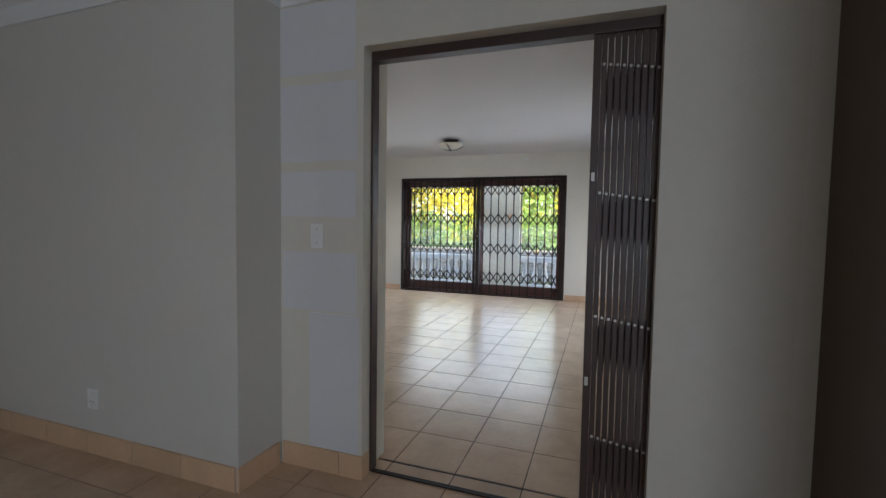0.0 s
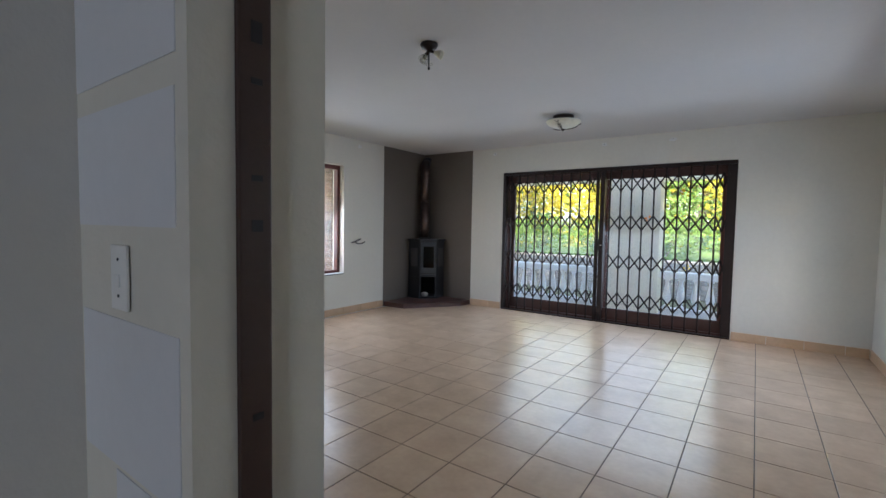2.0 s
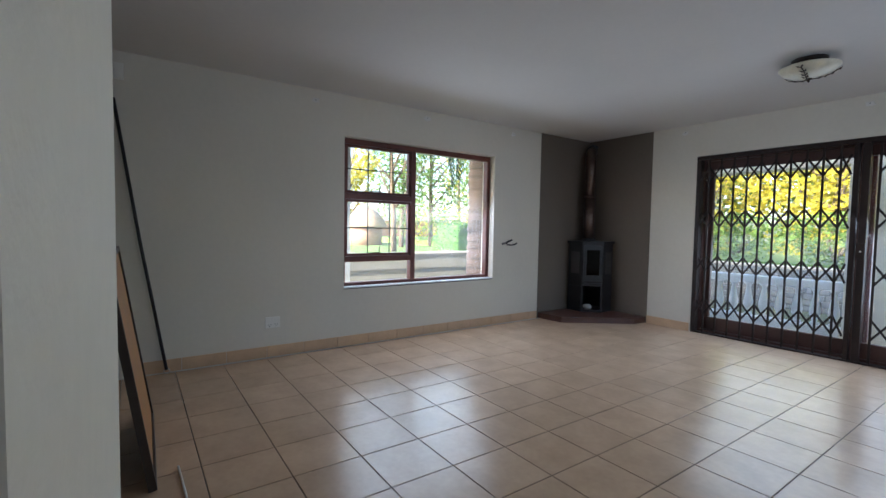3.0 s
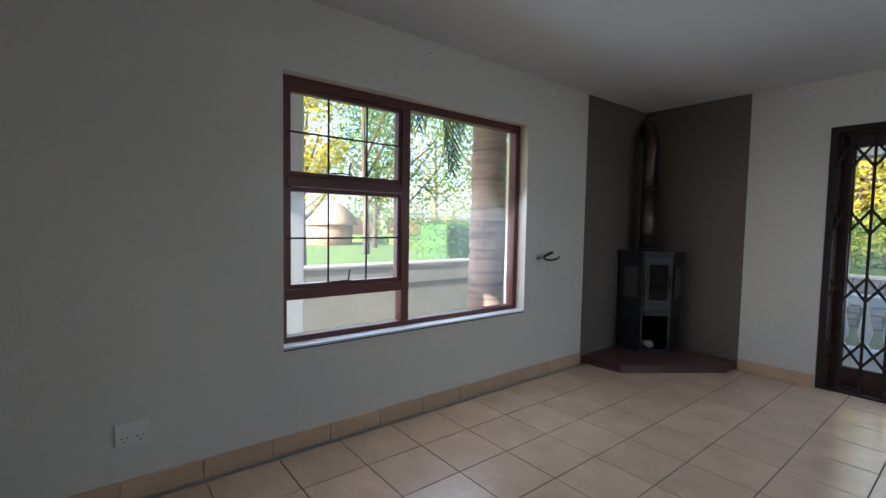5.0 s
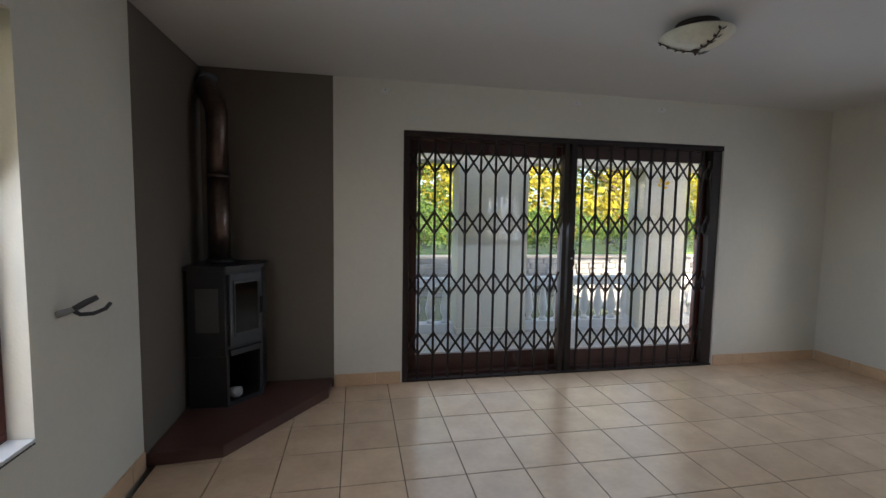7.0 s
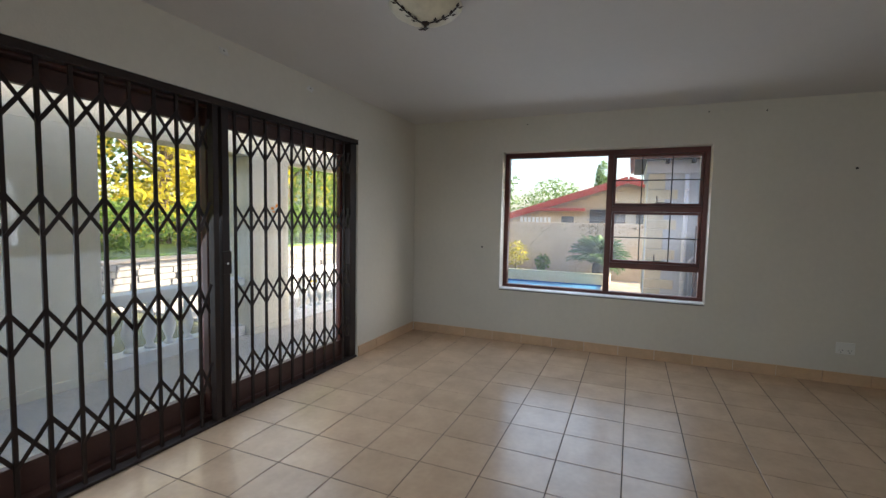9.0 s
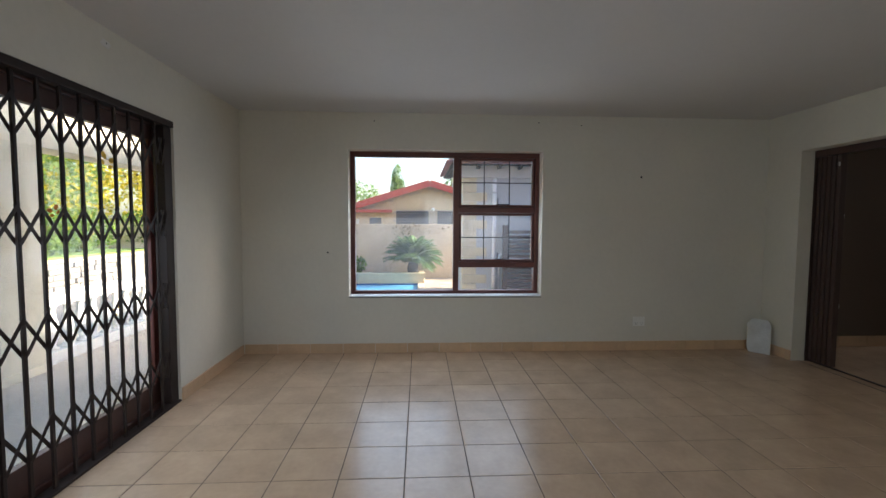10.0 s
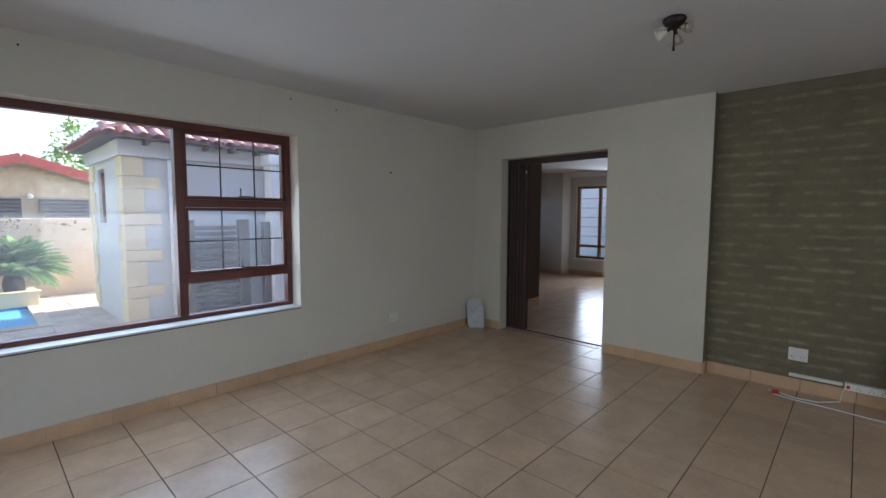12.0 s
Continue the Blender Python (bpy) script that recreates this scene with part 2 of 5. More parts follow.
wall_olive = structure("wall_olive_brick", bm, GREENJOINT, "olive green painted brick feature wall", "wall")
bm = bmesh.new()
wall_boxes(bm, "y", 2.128, 2.30, HX0, -2.11, -0.3, CZ + 0.1)
wall_boxes(bm, "y", 2.128, YH, -2.11, -1.632, -0.3, CZ + 0.1)
structure("wall_hall_north", bm, HALL, "cream painted hall wall with a projecting corner", "wall")
bm = bmesh.new()
wall_boxes(bm, "x", 0.62, 0.85, 0.95, YH, -0.3, CZ + 0.1)
structure("wall_brown_stub", bm, BROWNWALL, "dark brown painted wall end in the hall", "wall")
bm = bmesh.new()
wall_boxes(bm, "y", 0.95, 1.18, 0.85, HX1 + 0.23, -0.3, CZ + 0.1)
wall_boxes(bm, "x", HX1, HX1 + 0.23, HY0 - 0.23, 0.95, -0.3, CZ + 0.1, [(-2.25, -1.55, 0.94, 2.06)])
structure("wall_hall_east", bm, TAUPE, "taupe painted hall wall with a small window", "wall")
bm = bmesh.new()
wall_boxes(bm, "y", HY0 - 0.23, HY0, HX0 - 0.23, HX1, -0.3, CZ + 0.1, [(0.25, 1.86, 0.40, 2.08)])
structure("wall_hall_south", bm, HALL, "pale painted hall wall with a tall window", "wall")
bm = bmesh.new()
wall_boxes(bm, "x", HX0 - 0.23, HX0, HY0, 2.128, -0.3, CZ + 0.1)
structure("wall_hall_west", bm, HALL, "plain hall wall", "wall")
structure("pier_hall", box(2.02, HY0, -0.3, HX1, -2.37, CZ, 0.004), HALL, "painted pier beside the hall window", "pier")

structure("ceiling", box(XW - 0.23, YS - 0.27, CZ, XE + 0.23, YN + 0.23, CZ + 0.14), CEIL, "flat white painted ceiling", "ceiling")
structure("ceiling_hall", box(HX0 - 0.2, HY0 - 0.2, HCZ, HX1 + 0.2, YH - 0.004, HCZ + 0.14), CEIL, "flat white hall ceiling with a cornice", "ceiling")

bm = bmesh.new()
for x0, y0, x1, y1 in ((HX0, 2.128, -1.632, 2.128), (-1.632, 2.128, -1.632, YH), (-1.632, YH, 0.62, YH), (0.62, YH, 0.62, 0.95), (HX0, HY0, 2.02, HY0)):
    a, b = Vector((x0, y0, 0)), Vector((x1, y1, 0))
    d = (b - a).normalized()
    n = Vector((d.y, -d.x, 0)) if y0 > 0 else Vector((-d.y, d.x, 0))
    prof = ((0, HCZ - 0.10), (0.012, HCZ - 0.10), (0.02, HCZ - 0.085), (0.05, HCZ - 0.035), (0.085, HCZ - 0.014), (0.10, HCZ - 0.012), (0.10, HCZ), (0, HCZ))
    ra = [bm.verts.new(a + n * o + Vector((0, 0, z)) - d * 0.0) for o, z in prof]
    rb = [bm.verts.new(b + n * o + Vector((0, 0, z)) + d * 0.1) for o, z in prof]
    for k in range(len(prof)):
        bm.faces.new((ra[k], ra[(k + 1) % len(prof)], rb[(k + 1) % len(prof)], rb[k]))
    bm.faces.new(ra), bm.faces.new(rb[::-1])
structure("trim_cornice", bm, CORNICE, "white moulded plaster cornice", "cornice")

# taupe paint in the stove corner, and the primer patches in the hall
bm = bmesh.new()
add_box(bm, XW, 7.21, 0.0, XW + 0.003, YN, CZ - 0.001)
add_box(bm, XW, YN - 0.003, 0.0, -4.235, YN, CZ - 0.001)
structure("trim_corner_paint", bm, TAUPE, "taupe paint on the stove corner walls", "paint")
bm = bmesh.new()
for x0, x1, z0, z1 in ((-1.628, -1.205, 1.965, 2.29), (-1.628, -1.195, 1.545, 1.915), (-1.628, -1.20, 1.275, 1.495), (-1.62, -1.195, 0.81, 1.10), (-1.46, -1.18, 0.117, 0.80)):
    add_box(bm, x0, YH - 0.002, z0, x1, YH, z1)
structure("trim_primer_patch", bm, PATCH, "grey white primer patches on the hall wall", "paint")

structure("trim_olive_return", box(-2.114, YG, 0.10, -2.1105, YS - 0.001, CZ - 0.001), GREENJOINT, "olive paint on the return of the recess", "paint")

# floor: dark bed, tiles on top
floor = structure("floor", box(HX0 - 0.2, HY0 - 0.2, -0.12, HX1 + 0.2, YN + 0.2, -0.0025), GROUT, "beige ceramic tile floor with dark grout", "floor")

# ---- windows, sliding door, security gates ----


def timber_window(name, xi, out, y0, y1, z0, z1, ym, cas_south, zt1, zt2, label):
    """Timber window in a wall across x. xi: inner face; out: the way out of doors (+1 or -1); the casements stand south or north of ym."""
    root = tagged(thing(name, label, "window"), kind="structure")
    d = 0.075 * out

    def bar(nm, ya, za, yb, zb, inset=0.0, depth=None, mat=MAHOG):
        xa, xb = sorted((xi + inset * out, xi + (depth * out if depth else d)))
        return part(nm, box(xa, ya, za, xb, yb, zb, 0.004), mat, root)

    f = 0.048
    bar("window_frame", y0, z1 - 0.055, y1, z1)
    bar("window_frame", y0, z0, y1, z0 + 0.035)
    bar("window_frame", y0, z0 + 0.035, y0 + f, z1 - 0.055)
    bar("window_frame", y1 - f, z0 + 0.035, y1, z1 - 0.055)
    bar("mullion", ym - 0.03, z0 + 0.035, ym + 0.03, z1 - 0.055, -0.002)
    ca, cb = (y0 + f, ym - 0.03) if cas_south else (ym + 0.03, y1 - f)
    fa, fb = (ym + 0.03, y1 - f) if cas_south else (y0 + f, ym - 0.03)
    bar("transom", ca, zt1 - 0.03, cb, zt1 + 0.03, -0.001)
    bar("transom", ca, zt2 - 0.03, cb, zt2 + 0.03, -0.001)
    xg = xi + 0.045 * out

    def pane(ya, za, yb, zb):
        xa, xb = sorted((xg, xg + 0.004 * out))
        p = part("pane", box(xa, ya - 0.004, za - 0.004, xb, yb + 0.004, zb + 0.004), GLASS, root)
        p.visible_shadow = False

    pane(fa, z0 + 0.035, fb, z1 - 0.055)
    pane(ca, z0 + 0.035, cb, zt2 - 0.03)
    for za, zb in ((zt2 + 0.03, zt1 - 0.03), (zt1 + 0.03, z1 - 0.055)):
        s = 0.028
        sash = part("casement", box(*sorted_box(xi + 0.012 * out, xi + 0.06 * out, ca + 0.002, za + 0.002, ca + s, zb - 0.002), 0.003), MAHOG, root)
        for q in ((cb - s, za + 0.002, cb - 0.002, zb - 0.002), (ca + s, za + 0.002, cb - s, za + s), (ca + s, zb - s, cb - s, zb - 0.002)):
            part("sash_rail", box(*sorted_box(xi + 0.012 * out, xi + 0.06 * out, *q), 0.003), MAHOG, sash)
        pane(ca + s, za + s, cb - s, zb - s)
        xb = xi + 0.02 * out
        for k in (1, 2):
            y = ca + (cb - ca) * k / 3
            part("burglar_bar", tube([(xb, y, za), (xb, y, zb)], 0.006, 6), BLACKIRON, root)
        zc = (za + zb) / 2
        part("burglar_bar", tube([(xb - 0.008 * out, ca, zc), (xb - 0.008 * out, cb, zc)], 0.006, 6), BLACKIRON, root)
        yc = ca + (cb - ca) * 0.45
        part("stay", tube([(xi - 0.012 * out, yc - 0.09, za + 0.03), (xi - 0.014 * out, yc, za + 0.034), (xi - 0.012 * out, yc + 0.05, za + 0.03)], 0.005, 6), BLACKIRON, root)
        part("handle", tube([(xi - 0.004 * out, yc + 0.03, za + 0.03), (xi - 0.02 * out, yc + 0.035, za + 0.10)], 0.005, 6), BLACKIRON, root)
    inner = xi - (0.088 if out < 0 else 0.143) * out
    sill = part("window_sill", box(*sorted_box(inner, xi + 0.0 * out, y0 + 0.001, z0 - 0.012, y1 - 0.001, z0 + 0.002), 0.003), SILL, root, "white painted sill board")
    part("sill_joint", box(*sorted_box(inner + 0.001 * out, xi - 0.02 * out, y0 + 0.001, z0 - 0.0195, y1 - 0.001, z0 - 0.0122)), BLACKP, sill)
    part("outer_sill", box(*sorted_box(xi + 0.0 * out, xi + 0.19 * out, y0 + 0.001, z0 - 0.0195, y1 - 0.001, z0 - 0.001)), WALL, root)
    return root


def sorted_box(xa, xb, ya, za, yb, zb):
    x0, x1 = sorted((xa, xb))
    return x0, ya, za, x1, yb, zb


timber_window("window_1", -5.285, -1, 4.44, 6.40, 0.59, 2.09, 5.285, True, 1.51, 0.865, "mahogany timber window with steel glazing bars, closed")
timber_window("window_2", 0.69, 1, 5.145, 7.168, 0.60, 2.115, 6.045, True, 1.505, 0.915, "mahogany timber window with steel glazing bars, closed")

# hall windows
TERRA = material("stained_pine", (0.30, 0.15, 0.06), 0.4, var=0.15, scale=5, bump=0.05)
w3 = tagged(thing("window_3", "stained pine hall window with small panes", "window"), kind="structure")
ya, yb = HY0 - 0.12, HY0 - 0.05
for x0, z0, x1, z1 in ((0.25, 2.03, 1.86, 2.08), (0.25, 0.40, 1.86, 0.45), (0.25, 0.45, 0.31, 2.03), (1.80, 0.45, 1.86, 2.03), (0.62, 0.45, 0.68, 2.03), (1.28, 0.45, 1.34, 2.03), (0.31, 0.66, 1.80, 0.72)):
    part("window_frame", box(x0, ya, z0, x1, yb, z1, 0.003), TERRA, w3)
for z in (0.92, 1.14, 1.36, 1.58, 1.80):
    part("glazing_bar", box(0.31, ya + 0.02, z - 0.007, 1.80, yb - 0.02, z + 0.007), TERRA, w3)
for x0, x1 in ((0.31, 0.62), (0.68, 1.28), (1.34, 1.80)):
    part("pane", box(x0, ya + 0.03, 0.45, x1, ya + 0.034, 2.03), GLASS, w3).visible_shadow = False
part("window_sill", box(0.22, HY0 - 0.05, 0.36, 1.89, HY0 + 0.05, 0.40, 0.003), SILL, w3)
w4 = tagged(thing("window_4", "small hall window with dark lintel", "window"), kind="structure")
for y0, z0, y1, z1 in ((-2.25, 2.01, -1.55, 2.06), (-2.25, 0.94, -1.55, 0.99), (-2.25, 0.99, -2.20, 2.01), (-1.60, 0.99, -1.55, 2.01)):
    part("window_frame", box(HX1 + 0.05, y0, z0, HX1 + 0.11, y1, z1, 0.003), TERRA, w4)
for z in (1.25, 1.5, 1.75):
    part("glazing_bar", box(HX1 + 0.07, -2.20, z - 0.007, HX1 + 0.085, -1.60, z + 0.007), BLACKIRON, w4)
part("pane", box(HX1 + 0.08, -2.20, 0.99, HX1 + 0.084, -1.60, 2.01), GLASS, w4).visible_shadow = False
part("window_sill", box(HX1 - 0.04, -2.28, 0.905, HX1 + 0.05, -1.52, 0.938, 0.003), SILL, w4)

# sliding door
SX0, SX1, SY = -3.68, -0.665, 8.335
d1 = tagged(thing("door_1", "dark stained timber sliding glass door, closed", "sliding door"), kind="structure")
for x0, y0, z0, x1, y1, z1 in ((SX0, SY, 2.045, SX1, SY + 0.12, 2.10), (SX0, SY, 0.0, SX1, SY + 0.14, 0.035), (SX0, SY, 0.035, SX0 + 0.055, SY + 0.12, 2.045), (SX1 - 0.055, SY, 0.035, SX1, SY + 0.12, 2.045)):
    part("door_frame", box(x0, y0, z0, x1, y1, z1, 0.004), DARKWOOD, d1)
for nm, x0, x1, y in (("sliding_leaf", SX0 + 0.055, -2.13, SY + 0.065), ("sliding_leaf", -2.24, SX1 - 0.055, SY + 0.015)):
    leaf = part(nm, box(x0, y, 0.036, x1, y + 0.045, 0.185, 0.004), DARKWOOD, d1)
    part("top_rail", box(x0, y, 1.945, x1, y + 0.045, 2.044, 0.004), DARKWOOD, leaf)
    part("stile", box(x0, y, 0.185, x0 + 0.08, y + 0.045, 1.945, 0.004), DARKWOOD, leaf)
    part("stile", box(x1 - 0.09, y, 0.185, x1, y + 0.045, 1.945, 0.004), MAHOG, leaf)
    part("pane", box(x0 + 0.078, y + 0.02, 0.183, x1 - 0.088, y + 0.025, 1.947), GLASS, leaf).visible_shadow = False
part("threshold", box(SX0, SY + 0.141, -0.02, SX1, SY + 0.19, 0.012, 0.003), STEELDARK, d1)

# butterfly stickers on the glass
YELLOW = material("yellow_sticker", (0.85, 0.55, 0.03), 0.5, var=0.1, bump=0)
ORANGE = material("orange_sticker", (0.85, 0.28, 0.03), 0.5, var=0.1, bump=0)


def sticker(x, z, s, turn, mat, label):
    bm = bmesh.new()
    for side in (-1, 1):
        for w, h, a in ((0.55, 0.5, 0.5), (0.42, 0.36, -0.55)):
            c = Vector((side * 0.42, 0, a * 0.5))
            ring = [bm.verts.new((c.x + w * 0.5 * math.cos(k * math.tau / 9) + 0.1 * side * math.sin(k * math.tau / 9), 0, c.z + h * 0.5 * math.sin(k * math.tau / 9))) for k in range(9)]
            f = bm.faces.new(ring)
    r = bmesh.ops.extrude_face_region(bm, geom=list(bm.faces))
    bmesh.ops.translate(bm, vec=(0, 0.01, 0), verts=[v for v in r["geom"] if isinstance(v, bmesh.types.BMVert)])
    bmesh.ops.transform(bm, matrix=pose(x, SY + 0.0335, z, 0, turn, 0) @ Matrix.Scale(s, 4), verts=bm.verts)
    tagged(part("butterfly_sticker", bm, mat), label, "sticker", "stickers on the sliding door")


sticker(-1.20, 1.74, 0.085, 20, YELLOW, "yellow butterfly sticker on the door glass")
sticker(-1.62, 1.42, 0.055, -25, ORANGE, "small orange butterfly sticker on the door glass")
sticker(-1.16, 0.80, 0.065, -30, YELLOW, "yellow butterfly sticker low on the door glass")


def flat_bar(pa, pb, width, depth):
    """A flat steel strip from pa to pb in a plane across y."""
    a, b = Vector(pa), Vector(pb)
    d = (b - a).normalized()
    n = Vector((-d.z, 0, d.x)) * width / 2
    bm = bmesh.new()
    vs = [bm.verts.new(p + s * n + Vector((0, o, 0))) for o in (0, depth) for p, s in ((a, -1), (b, -1), (b, 1), (a, 1))]
    for q in ((3, 2, 1, 0), (4, 5, 6, 7), (0, 1, 5, 4), (1, 2, 6, 5), (2, 3, 7, 6), (3, 0, 4, 7)):
        bm.faces.new([vs[i] for i in q])
    return bm


# trellis gate in front of the sliding door
GY = 8.27
gate = thing("security_gate", "brown steel folding trellis gate drawn across the door", "security gate", (0, 0, 0))
left_bars = [-3.546 + 0.1315 * k for k in range(11)]
right_bars = [-2.085 + 0.135 * k for k in range(10)]
right_bars += [right_bars[-1] + 0.07, right_bars[-1] + 0.125]
left_bars = [SX0 + 0.03] + left_bars[:10] + [-2.285]
bar_me = mesh_of("gate_bar", box(-0.0095, -0.006, 0.02, 0.0095, 0.008, 2.052, 0.002), STEELDARK)
for x in left_bars[1:-1] + right_bars[:10]:
    piece("gate_bar", bar_me, gate, (x, GY, 0))
flats, rivet_me = {}, mesh_of("rivet", lathe([(0.006, 0), (0.006, 0.002), (0.003, 0.004)], 8), STEELDARK)
for bars in (left_bars, right_bars):
    for xa, xb in zip(bars, bars[1:]):
        for zc in (1.865, 1.355, 0.832, 0.325):
            for s in (1, -1):
                key = (round(xb - xa, 3), s)
                if key not in flats:
                    flats[key] = mesh_of("lattice_strip", flat_bar((0, 0, -0.093 * s), (xb - xa, 0, 0.093 * s), 0.019, 0.003), STEELDARK)
                piece("lattice_strip", flats[key], gate, (xa, GY - 0.010 if s > 0 else GY + 0.009, zc))
for x0, x1, y0, y1, mat in ((SX0 + 0.003, SX0 + 0.05, GY - 0.02, SY - 0.003, STEELDARK), (-2.268, -2.228, GY - 0.018, GY + 0.03, STEELDARK), (-2.205, -2.150, GY - 0.020, GY + 0.03, STEELDARK), (SX1 - 0.10, SX1 - 0.004, GY - 0.004, SY - 0.003, STEELDARK)):
    part("gate_post", box(x0, y0, 0.02, x1, y1, 2.052, 0.003), mat, gate)
part("top_track", box(SX0 + 0.003, GY - 0.025, 2.053, SX1 - 0.004, GY + 0.04, 2.097, 0.003), STEELDARK, gate)
part("floor_track", box(SX0 + 0.003, GY - 0.025, 0.001, SX1 - 0.004, GY + 0.04, 0.018, 0.003), STEELDARK, gate)
lock = part("lock_case", box(-2.215, GY - 0.034, 0.98, -2.150, GY - 0.021, 1.13, 0.003), STEELDARK, gate)
part("keyhole", tube([(-2.18, GY - 0.036, 1.05), (-2.18, GY - 0.0335, 1.05)], 0.008, 10), RIVET, lock)

# folded gate in the hall doorway
DY = 2.53
fg = thing("folded_gate", "brown steel trellis gate folded open against the doorway", "security gate", (0, 0, 0))
nb = 9
strip_me = mesh_of("gate_channel", box(-0.0105, -0.022, 0.022, 0.0105, 0.022, 2.02, 0.003), STEEL)
dot_me = mesh_of("rivet", lathe([(0.0065, 0.0), (0.0065, 0.002), (0.004, 0.004)], 8), RIVET)
for k in range(nb):
    x = -0.110 + k * 0.0252
    piece("gate_channel", strip_me, fg, (x, DY + (0.004 if k % 2 else -0.004), 0))
    for z in (1.90, 1.385, 0.875, 0.365):
        for s in (-1,):
            d = piece("rivet", dot_me, fg, (x, DY + s * 0.026, z - 0.004 * k))
            d.rotation_euler = (radians(-90 * s), 0, 0)
    for z in (1.90, 1.385, 0.875, 0.365):
        if k < nb - 1:
            part("folded_strip", flat_bar((x + 0.006, DY - 0.006, z - 0.24), (x + 0.0185, DY - 0.006, z - 0.004), 0.010, 0.012), STEELDARK, fg)
post = part("lead_post", box(-0.152, DY - 0.028, 0.022, -0.122, DY + 0.028, 2.02, 0.003), STEEL, fg)
for z, s in ((1.45, -1), (0.60, -1), (1.93, 1)):
    part("latch", box(-0.146, DY + s * 0.029, z - 0.018, -0.132, DY + s * 0.038, z + 0.018, 0.003), RIVET, post, "zinc latch tab")
fr = tagged(thing("trim_gate_frame", "brown steel channel frame round the doorway", "door frame"), kind="structure")
part("head_channel", box(-1.176, DY - 0.033, 2.022, 0.127, DY + 0.03, 2.088, 0.003), STEEL, fr)
jamb = part("jamb_channel", box(-1.176, DY - 0.033, 0.0, -1.150, DY + 0.026, 2.021, 0.003), STEEL, fr)
part("jamb_channel", box(0.118, DY - 0.034, 0.0, 0.127, DY + 0.03, 2.021, 0.002), STEEL, fr)
part("floor_track", box(-1.148, DY - 0.035, 0.0005, 0.118, DY - 0.006, 0.007, 0.002), STEELDARK, fr)
part("track_groove", box(-1.17, DY + 0.088, 0.0004, 0.128, DY + 0.096, 0.0018), BLACKP, fr)
for z, h in ((1.60, 0.035), (1.52, 0.01), (1.28, 0.02), (0.95, 0.012), (0.52, 0.03), (0.45, 0.012), (1.36, 0.01)):
    part("strike_hole", box(-1.1505, DY - 0.012, z - h / 2, -1.1485, DY + 0.008, z + h / 2), BLACKP, jamb)

# ---- stove corner ----
PEDESTAL = material("oxblood_hearth_tile", (0.095, 0.045, 0.035), 0.35, var=0.15, scale=7, bump=0.04)
STOVE = material("stove_black", (0.018, 0.018, 0.02), 0.42, var=0.2, scale=8, fine=80, bump=0.05)
STOVEDOOR = material("cast_grey_door", (0.045, 0.048, 0.052), 0.4, var=0.15, scale=8, bump=0.05)
SOAP = material("soapstone_panel", (0.08, 0.075, 0.07), 0.6, var=0.12, scale=12, bump=0.05)
FLUE = material("heat_tinted_steel", (0.17, 0.125, 0.105), 0.30, metal=0.85, var=0.25, scale=5, fine=40, bump=0.03, tint=(0.08, 0.06, 0.055))
SMOKED = glass_material("smoked_stove_glass", (0.10, 0.10, 0.10))
ASH = material("grey_ash", (0.5, 0.5, 0.5), 0.9, var=0.15, scale=20)


def prism(pts, z0, z1, bevel=0.0):
    bm = bmesh.new()
    lo = [bm.verts.new((x, y, z0)) for x, y in pts]
    hi = [bm.verts.new((x, y, z1)) for x, y in pts]
    bm.faces.new(lo[::-1]), bm.faces.new(hi)
    for k in range(len(pts)):
        j = (k + 1) % len(pts)
        bm.faces.new((lo[k], lo[j], hi[j], hi[k]))
    if bevel:
        bmesh.ops.bevel(bm, geom=[e for e in bm.edges], offset=bevel, segments=2, affect="EDGES")
    return bm


hearth = thing("hearth_plinth", "dark oxblood tiled corner plinth under the stove", "plinth", (-4.9, 7.9, 0))
part("body", prism([(-5.196, 7.225), (-4.81, 7.255), (-4.265, 8.02), (-4.25, 8.246), (-5.196, 8.246)], 0.0, 0.062, 0.003), PEDESTAL, hearth).matrix_parent_inverse = hearth.matrix_basis.inverted()
part("slab", prism([(-5.196, 7.217), (-4.806, 7.247), (-4.257, 8.016), (-4.242, 8.246), (-5.196, 8.246)], 0.0625, 0.075, 0.004), PEDESTAL, hearth).matrix_parent_inverse = hearth.matrix_basis.inverted()

stove = thing("wood_stove", "black steel corner wood stove with a glass door", "stove", (0, 0, 0))
LB, FL, FR, RB, BK = Vector((-5.17, 7.80)), Vector((-4.925, 7.785)), Vector((-4.735, 7.985)), Vector((-4.75, 8.22)), Vector((-5.17, 8.22))
ZB = 0.076
# open-fronted lower bay, closed firebox above
part("base_plate", prism([LB, FL, FR, RB, BK], ZB, ZB + 0.03), STOVE, stove)
part("firebox", prism([LB, FL, FR, RB, BK], 0.43, 1.02, 0.004), STOVE, stove)
part("top_plate", prism([(-5.185, 7.78), (-4.915, 7.765), (-4.715, 7.975), (-4.73, 8.235), (-5.185, 8.235)], 1.0205, 1.05, 0.005), STOVE, stove)


def panel_between(a, b, z0, z1, u0, u1, t0, t1, bevel=0.002):
    """A slab on the upright face a-b: from u0 to u1 of its width, standing out from t0 to t1."""
    d = (b - a).normalized()
    n = Vector((d.y, -d.x))
    w = (b - a).length
    q = [a + d * (u0 * w) + n * t0, a + d * (u1 * w) + n * t0, a + d * (u1 * w) + n * t1, a + d * (u0 * w) + n * t1]
    return prism([(p.x, p.y) for p in q], z0, z1, bevel)


